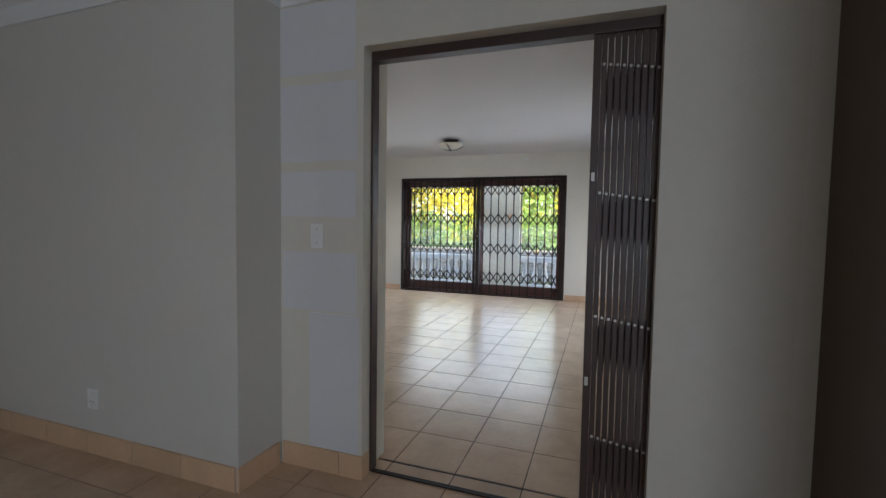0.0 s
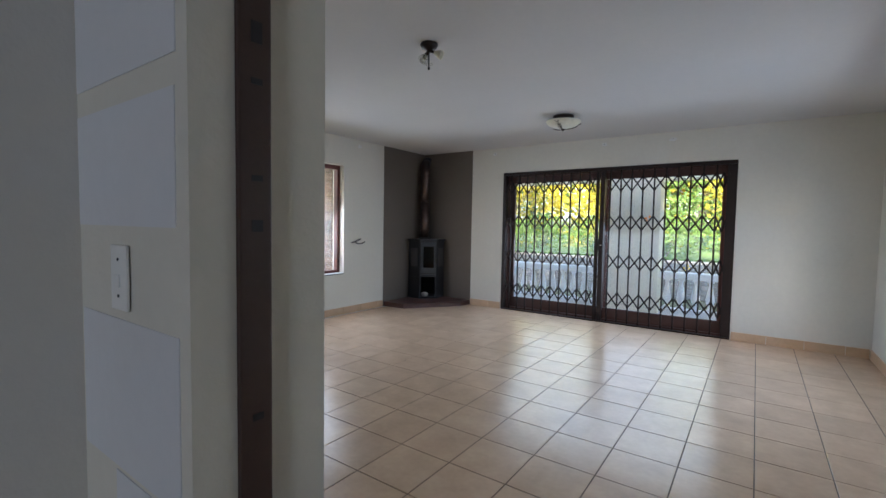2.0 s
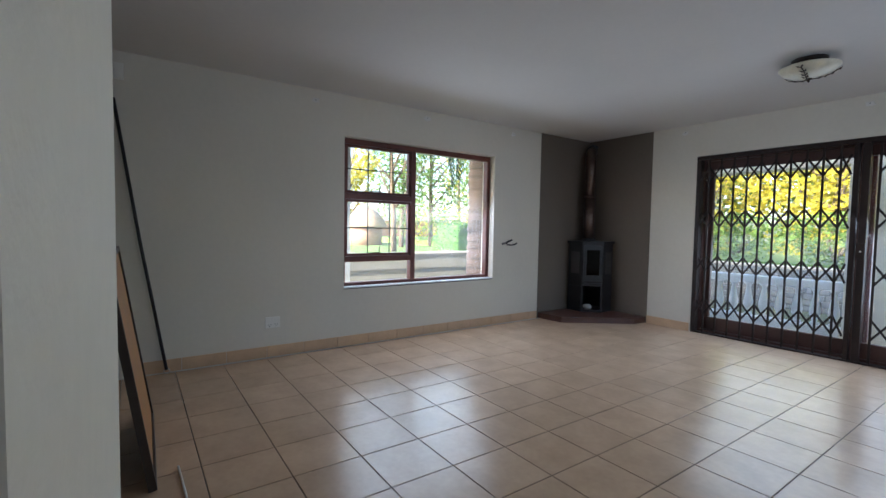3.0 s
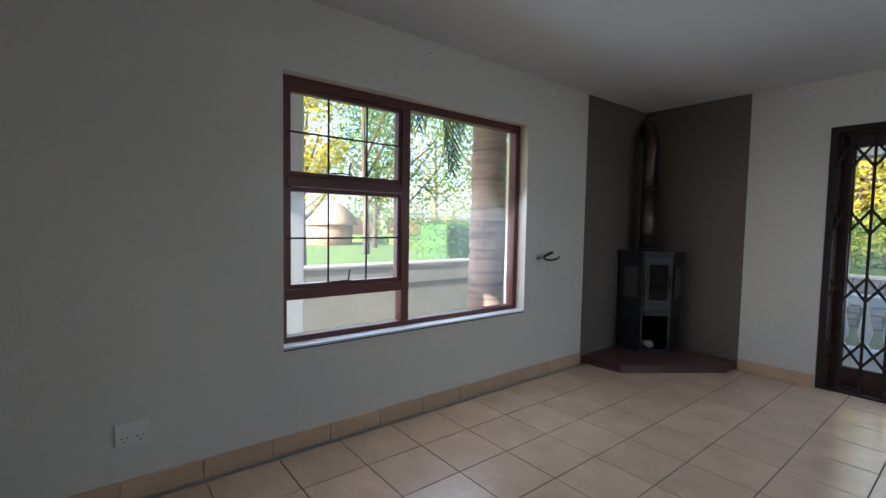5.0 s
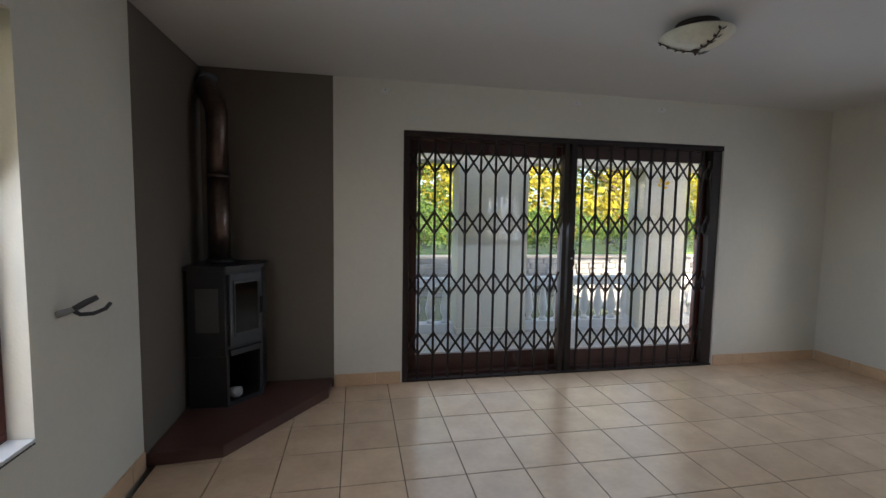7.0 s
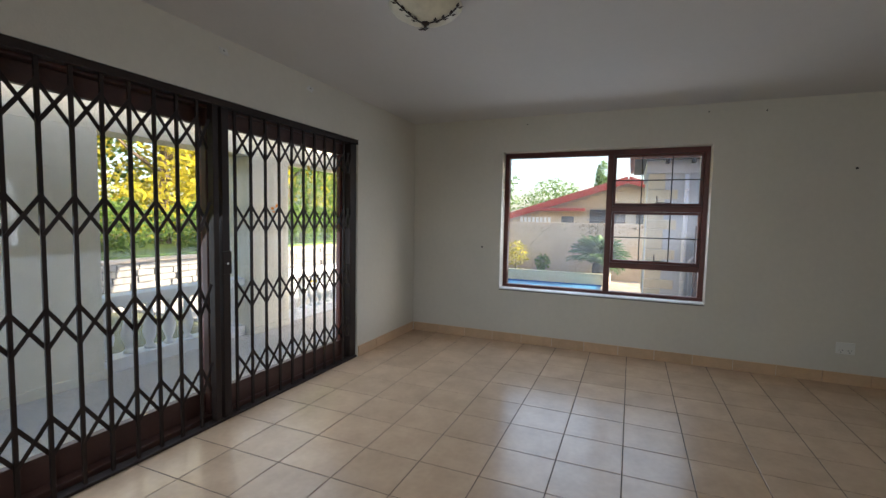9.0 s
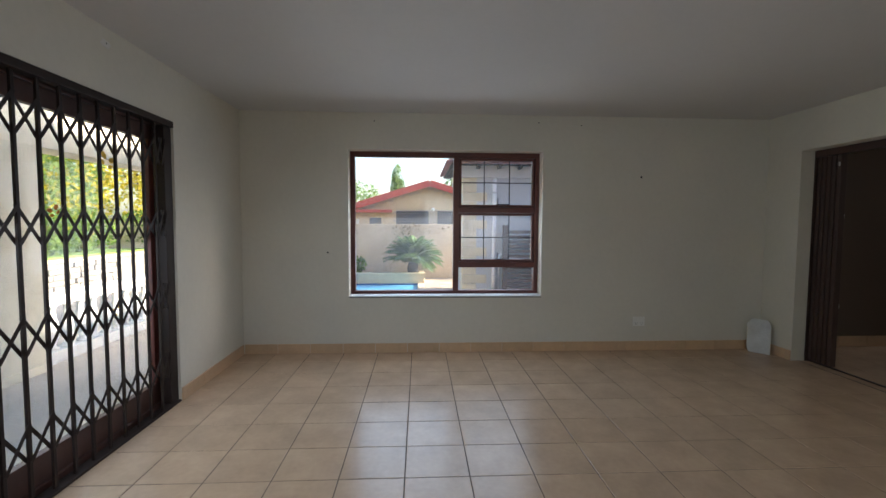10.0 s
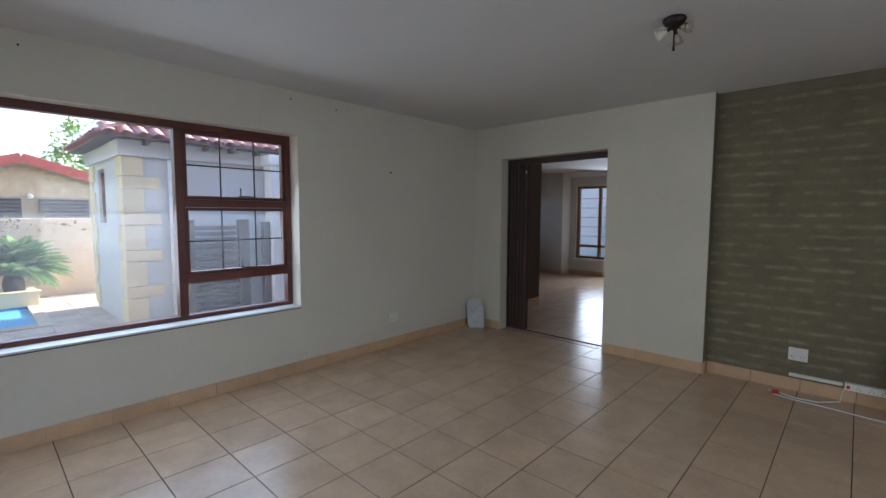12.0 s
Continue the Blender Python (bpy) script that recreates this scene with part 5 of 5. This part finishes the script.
for r in range(34):
    z = 1.3 + r * 0.085
    half = 0.115 if r % 2 else 0
    y = -4.2 + half
    while y < 5.2:
        lim = AZ - abs(y + 0.11) * SL - 0.20
        if z + 0.08 < lim and not (z < 2.12 and (-1.62 < y + 0.11 < 1.52)):
            add_box(brick_c, -0.012 + rb.uniform(-0.003, 0.003), y, z, 0.0, y + 0.22, z + 0.075)
        y += 0.23
tagged(part("facing_brick", brick_c, BRICKY, nh), kind="stuff")
for s, far in ((1, 5.6), (-1, 7.4)):
    L = math.hypot(far, far * SL)
    ang = math.degrees(math.atan(SL))
    roof = part("roof", box(-0.35, 0, 0, 7.2, L, 0.10, 0.01), ROOFTILE, nh, at=pose(0, 0, AZ, -ang, 0, 0) if s > 0 else pose(0, 0, AZ, ang, 0, 0) @ Matrix.Diagonal((1, -1, 1, 1)))
    part("barge_board", box(-0.39, 0, -0.14, -0.351, L, 0.13, 0.006), REDROOF, nh, at=pose(0, 0, AZ, -ang, 0, 0) if s > 0 else pose(0, 0, AZ, ang, 0, 0) @ Matrix.Diagonal((1, -1, 1, 1)))
for y0, y1 in ((0.05, 1.42), (-1.52, -0.33)):
    win = part("window", box(-0.05, y0, 1.50, -0.013, y1, 2.09, 0.004), DARKVENT, nh, "dark louvred window band")
    for k in range(5):
        part("louvre", box(-0.085, y0, 1.53 + k * 0.11, -0.051, y1, 1.56 + k * 0.11), SLATV, win)
part("window", box(-0.04, 2.05, 1.35, -0.013, 2.55, 1.80, 0.004), DARKVENT, nh)
part("lean_to_roof", box(-0.5, 1.6, 2.02, -0.001, 3.6, 2.14, 0.01), REDROOF, nh)
for k in range(8):
    piece("vent_block", mesh_of("vent_block", box(-0.04, 3.0 + 0.17 * k, 1.40, -0.013, 3.12 + 0.17 * k, 1.75, 0.004), WHITEC), nh, (0, 0, 0))
lampw = part("wall_lamp", lathe([(0.06, 0), (0.09, 0.05), (0.06, 0.12), (0.02, 0.14)], 12), WHITEC, nh, at=pose(-0.1, -0.14, 2.1))
con = thing("conifer", "slim dark conifer behind the neighbour's roof", "tree", (48, 9.0, GZ))
part("trunk", tube([(0, 0, 0), (0, 0, 6.8)], [0.2, 0.06], 7), BARK, con)
crown(con, LEAFG, (0, 0, 5.1), (0.85, 0.85, 3.4), 2600, 0.15, 71, gaps=0.1)
for k, (x, y, h, s) in enumerate(((26, 16, 5.5, 3.0), (23, 20, 6, 3.2), (22, 3.4, 5.4, 1.7), (19, -4, 8, 3.0), (30, 11, 4.2, 2.5))):
    tree("tree", "hazy green tree behind the neighbour's house", (x, y, GZ), h, s, LEAFG if k != 1 else LEAFY, 600 + k, 4200, 0.11, 0.15, 0.5)

# pavilion with quoins
pv = thing("garden_pavilion", "grey plastered outbuilding with sandstone quoins and tiled roof", "building", (5.0, 5.53, GO))
bm = bmesh.new()
wall_boxes(bm, "y", -0.23, 0.0, 0.0, 2.47, -0.15, 2.53, [(1.3, 1.85, 1.50, 2.44)])
wall_boxes(bm, "x", 0.0, 0.23, -6.0, -0.23, -0.15, 2.53)
wall_boxes(bm, "x", 2.24, 2.47, -6.0, -0.23, -0.15, 2.53)
wall_boxes(bm, "y", -6.23, -6.0, 0.0, 2.47, -0.15, 2.53)
part("wall", bm, PALE, pv)
pw = part("window", box(1.3, -0.12, 1.50, 1.85, -0.08, 2.44), DARKVENT, pv)
for x0, z0, x1, z1 in ((1.3, 1.50, 1.36, 2.44), (1.79, 1.50, 1.85, 2.44), (1.36, 1.50, 1.79, 1.56), (1.36, 2.38, 1.79, 2.44)):
    part("frame", box(x0, -0.079, z0, x1, -0.04, z1, 0.004), MAHOG, pw)
part("fascia_beam", box(-0.07, -6.05, 2.531, 2.54, 0.07, 2.77, 0.008), PALE, pv)
ztop = 2.528
for k in range(10):
    long = k % 2
    hgt = 0.18 if long else (0.30 if k == 0 else 0.38)
    z = max(ztop - hgt, -0.14)
    part("quoin", box(-0.03, -0.47 if long else -0.255, z + 0.006, 0.03, 0.028, ztop, 0.012), QUOIN, pv)
    part("quoin", box(0.031, -0.02, z + 0.006, 0.20 if long else 0.36, 0.028, ztop, 0.012), QUOIN, pv)
    part("quoin", box(2.27 if long else 2.10, -0.02, z + 0.006, 2.495, 0.028, ztop, 0.012), QUOIN, pv)
    ztop -= hgt
    if ztop < 0.0:
        break
# hipped roof: barrel tiles in courses
ex0, ex1, ey0, ey1, ez, rz_, ridge = -0.30, 2.77, -6.3, 0.30, 2.78, 3.62, 1.235
bm = bmesh.new()
c = [bm.verts.new(v) for v in ((ex0, ey1, ez), (ex1, ey1, ez), (ex1, ey0, ez), (ex0, ey0, ez))]
r0, r1 = bm.verts.new((ridge, ey1 - 1.66, rz_)), bm.verts.new((ridge, ey0 + 1.66, rz_))
for q in ((c[0], c[1], r0), (c[1], c[2], r1, r0), (c[2], c[3], r1), (c[3], c[0], r0, r1), (c[3], c[2], c[1], c[0])):
    bm.faces.new(q)
roof = part("roof", bm, ROOFTILE, pv)
part("soffit", box(ex0 + 0.02, ey0 + 0.02, 2.7705, ex1 - 0.02, ey1 - 0.02, 2.7775), SOFFIT, pv)
tile_row = bmesh.new()
nseg = 8
for (ax, ay), (bx, by), (nx, ny) in (((ex0, ey1), (ex0, ey0), (1, 0)), ((ex1, ey1), (ex0, ey1), (0, -1))):
    L = math.hypot(bx - ax, by - ay)
    dx, dy = (bx - ax) / L, (by - ay) / L
    n = int(L / 0.20)
    slope = math.atan2(rz_ - ez, 1.655)
    for course in range(5):
        off = course * 0.34
        for k in range(n):
            u = (k + 0.5) * L / n
            lim = min(u, L - u)
            if off > lim * 0.98:
                continue
            p = Vector((ax + dx * u + nx * off * math.cos(slope), ay + dy * u + ny * off * math.cos(slope), ez + 0.012 + off * math.sin(slope)))
            up = Vector((nx * math.cos(slope), ny * math.cos(slope), math.sin(slope)))
            side = Vector((dx, dy, 0))
            nor = side.cross(up)
            nor = nor if nor.z > 0 else -nor
            ring = []
            for e in (-0.04, 0.36):
                lift = 0.03 if e < 0 else 0.0
                ring.append([tile_row.verts.new(p + up * e + side * 0.088 * math.cos(math.pi * q / nseg) + nor * (0.062 * math.sin(math.pi * q / nseg) + lift)) for q in range(nseg + 1)])
            for q in range(nseg):
                tile_row.faces.new((ring[0][q], ring[0][q + 1], ring[1][q + 1], ring[1][q]))
tagged(part("roof_tiles", tile_row, ROOFTILE, pv), kind="stuff")
for k in range(14):
    part("rafter_end", box(-0.27, -0.3 - k * 0.42, 2.70, -0.071, -0.24 - k * 0.42, 2.770), SOFFIT, pv)
dp = thing("downpipe", "white plastic downpipe with a bend on the wall", "downpipe", (4.92, 4.92, GO - 0.09))
part("pipe", tube([(0, 0, 0.0), (0, 0, 2.6)], 0.04, 14), WHITEC, dp)
part("pipe", tube([(-0.01, -0.10, 0.0), (-0.01, -0.10, 1.02), (-0.01, -0.16, 1.08), (0.03, -0.24, 1.08)], 0.026, 10), WHITEC, dp)
for z in (0.6, 1.5, 2.3):
    part("clip", box(-0.048, -0.048, z, 0.05, 0.048, z + 0.035, 0.004), WHITEC, dp)
sg = thing("slatted_gate", "brown slatted gate beside the outbuilding", "gate", (4.80, 4.30, GO - 0.09))
part("gate_post", box(-0.05, 0.36, 0, 0.05, 0.46, 1.66, 0.006), GATEPAINT, sg)
part("gate_post", box(-0.05, -0.52, 0, 0.05, -0.34, 1.66, 0.006), GATEPAINT, sg)
for k in range(15):
    part("slat", box(-0.02, -0.335, 0.12 + k * 0.098, 0.015, 0.355, 0.185 + k * 0.098, 0.004), GATEPAINT, sg)
wp = thing("white_pillar", "white plastered pillar with a stepped cap", "pillar", (4.75, 3.25, GO - 0.09))
part("shaft", box(-0.15, -0.17, 0, 0.15, 0.17, 2.62, 0.008), WHITEC, wp)
part("cap", box(-0.2, -0.22, 2.621, 0.2, 0.22, 2.80, 0.01), WHITEC, wp)
part("gate_post", box(-0.06, 0.175, 0, 0.06, 0.30, 1.62, 0.006), GATEPAINT, wp)

# wing of the house south of the hall window
wing = thing("house_wing", "pale plastered wing of the house facing the hall window", "building", (1.0, -6.8, GZ))
part("wall", box(-6, -0.5, 0, 6, 0.5, 4.2, 0.02), PALE, wing)
part("roof_edge", box(-6.2, -0.8, 4.201, 6.2, 0.75, 4.35, 0.02), ROOFTILE, wing)

# unseen gable roofs over the house, added to keep sun off patio and palm
hr = tagged(thing("shade_roof", "unseen tiled gable roof, added to shade patio and garden", "roof", (0, 0, 0)), kind="structure")
for x0, x1, y0, y1, ym, zr in ((-6.78, 1.25, 1.3, 9.0, 4.6, 4.7), (-4.9, 3.6, -3.5, 1.6, -1.0, 4.5)):
    bm = bmesh.new()
    a = [bm.verts.new((x0, y, z)) for y, z in ((y0, 2.72), (ym, zr), (y1, 2.72))]
    b = [bm.verts.new((x1, y, z)) for y, z in ((y0, 2.72), (ym, zr), (y1, 2.72))]
    bm.faces.new(a), bm.faces.new(b[::-1])
    for k in range(3):
        j = (k + 1) % 3
        bm.faces.new((a[k], b[k], b[j], a[j]))
    part("roof_body", bm, ROOFTILE, hr)

# ---- floor tiles, brick and skirting pieces ----
PX, PY, TX0, TY0 = 0.33888, 0.35282, -1.0893, 6.1607


def tile_mesh(w, d):
    bm = bmesh.new()
    g = 0.0018
    lo = [bm.verts.new((x, y, -0.008)) for x, y in ((0, 0), (w, 0), (w, d), (0, d))]
    hi = [bm.verts.new((x, y, 0.0)) for x, y in ((g, g), (w - g, g), (w - g, d - g), (g, d - g))]
    md = [bm.verts.new((x, y, -0.0012)) for x, y in ((0, 0), (w, 0), (w, d), (0, d))]
    bm.faces.new(hi)
    for a, b in ((lo, md), (md, hi)):
        for k in range(4):
            bm.faces.new((a[k], a[(k + 1) % 4], b[(k + 1) % 4], b[k]))
    return mesh_of("floor_tile", bm, TILE)


full_tile = tile_mesh(PX - 0.005, PY - 0.005)
rest = bmesh.new()
for i in range(-12, 14):
    for j in range(-28, 8):
        x0, y0 = TX0 + i * PX + 0.0025, TY0 + j * PY + 0.0025
        x1, y1 = x0 + PX - 0.005, y0 + PY - 0.005
        for living in (True, False):
          if living:
            cx0, cx1, cy0, cy1 = max(x0, XW), min(x1, XE), max(y0, 2.52), min(y1, YN + 0.06)
          else:
            cx0, cx1, cy0, cy1 = max(x0, HX0), min(x1, HX1), max(y0, HY0), min(y1, 2.515)
          if cx1 - cx0 < 0.01 or cy1 - cy0 < 0.01:
            continue
          if living:
            whole = abs(cx1 - cx0 - x1 + x0) < 1e-6 and abs(cy1 - cy0 - y1 + y0) < 1e-6
            piece("floor_tile", full_tile if whole else tile_mesh(cx1 - cx0, cy1 - cy0), floor, (cx0, cy0, random.uniform(-0.0004, 0.0003)))
          else:
            add_box(rest, cx0, cy0, -0.008, cx1, cy1, 0.0)
tagged(part("hall_tiles", rest, TILE, floor), kind="stuff")

skirts = {}


def skirting(name, x0, y0, x1, y1, nx, ny, h=0.10):
    """Tile skirting from one point to another, standing out along (nx, ny)."""
    root = thing("baseboard_" + name, "beige glazed tile skirting with dark joints", "baseboard")
    root["kind"] = "structure"
    length = math.hypot(x1 - x0, y1 - y0)
    at, step = 0.0, 0.335
    dx, dy = (x1 - x0) / length, (y1 - y0) / length
    t = 0.012
    while at < length - 0.004:
        w = min(step, length - at) - 0.004
        key = (round(w, 4), dx, dy, nx, ny, h)
        if key not in skirts:
            xs, ys = sorted((0, dx * w + nx * t)), sorted((0, dy * w + ny * t))
            skirts[key] = mesh_of("skirting_tile", box(xs[0], ys[0], 0, xs[1], ys[1], h, 0.0015), SKIRT)
        piece("skirting_tile", skirts[key], root, (x0 + dx * (at + 0.002), y0 + dy * (at + 0.002), 0.0))
        at += step


skirting("west", XW, 2.70, XW, 7.20, 1, 0)
skirting("north", -4.235, YN, -3.69, YN, 0, -1)
skirting("north_east", -0.655, YN, XE - 0.014, YN, 0, -1)
skirting("east", XE, 8.236, XE, YS, -1, 0)
skirting("south_east", XE - 0.014, YS, 0.135, YS, 0, 1)
skirting("south", -1.195, YS, -2.11, YS, 0, 1)
skirting("olive_return", -2.11, YS + 0.012, -2.11, YG + 0.014, -1, 0)
skirting("olive", -2.125, YG, XW + 0.014, YG, 0, 1)
skirting("hall", -1.644, 2.128, HX0, 2.128, 0, -1, 0.115)
skirting("hall_return", -1.632, 2.116, -1.632, 2.397, 1, 0, 0.115)
skirting("hall_door", -1.618, YH, -1.15, YH, 0, -1, 0.115)
skirting("hall_reveal", -1.160, 2.41, -1.168, 2.493, 1, 0, 0.115)
skirting("hall_brown", 0.62, 2.39, 0.62, 0.95, -1, 0, 0.115)
skirting("hall_gate", 0.10, YH, 0.60, YH, 0, -1, 0.115)
skirting("hall_south", HX0, HY0, 2.00, HY0, 0, 1, 0.115)
skirting("hall_pier", 2.02, -2.36, 2.02, HY0 + 0.02, -1, 0, 0.115)
skirting("hall_pier_front", 2.02, -2.37, HX1, -2.37, 0, 1, 0.115)

# painted bricks of the feature wall
BL, BH = 0.232, 0.0857


def brick_bm(w):
    bm = bmesh.new()
    add_box(bm, 0.001, 0, 0.001, w - 0.001, 0.0018, BH - 0.001)
    for v in bm.verts:
        if v.co.y > 0.001:
            v.co.x += 0.003 if v.co.x < w / 2 else -0.003
            v.co.z += 0.003 if v.co.z < BH / 2 else -0.004
    return bm


bricks = {}
far_bricks = bmesh.new()
rng = random.Random(5)
for r in range(28):
    z = 0.10 + r * BH
    if z + BH > CZ:
        break
    at = -2.11 - (BL / 2 if r % 2 else 0) - 0.002
    first = True
    right = -2.112
    while right > XW + 0.02:
        left = max(at - BL if not first else (-2.112 - (BL / 2 if r % 2 else BL)), XW)
        w = right - left
        first = False
        if w > 0.03:
            if left > -4.6:
                key = round(w, 3)
                if key not in bricks:
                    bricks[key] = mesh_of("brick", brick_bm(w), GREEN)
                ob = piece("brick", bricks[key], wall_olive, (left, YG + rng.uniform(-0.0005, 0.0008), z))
                ob.rotation_euler = (rng.uniform(-0.004, 0.014), rng.uniform(-0.003, 0.003), rng.uniform(-0.002, 0.002))
            else:
                add_box(far_bricks, left + 0.002, YG, z + 0.002, right - 0.002, YG + 0.0018, z + BH - 0.002)
        right = left
        at = left
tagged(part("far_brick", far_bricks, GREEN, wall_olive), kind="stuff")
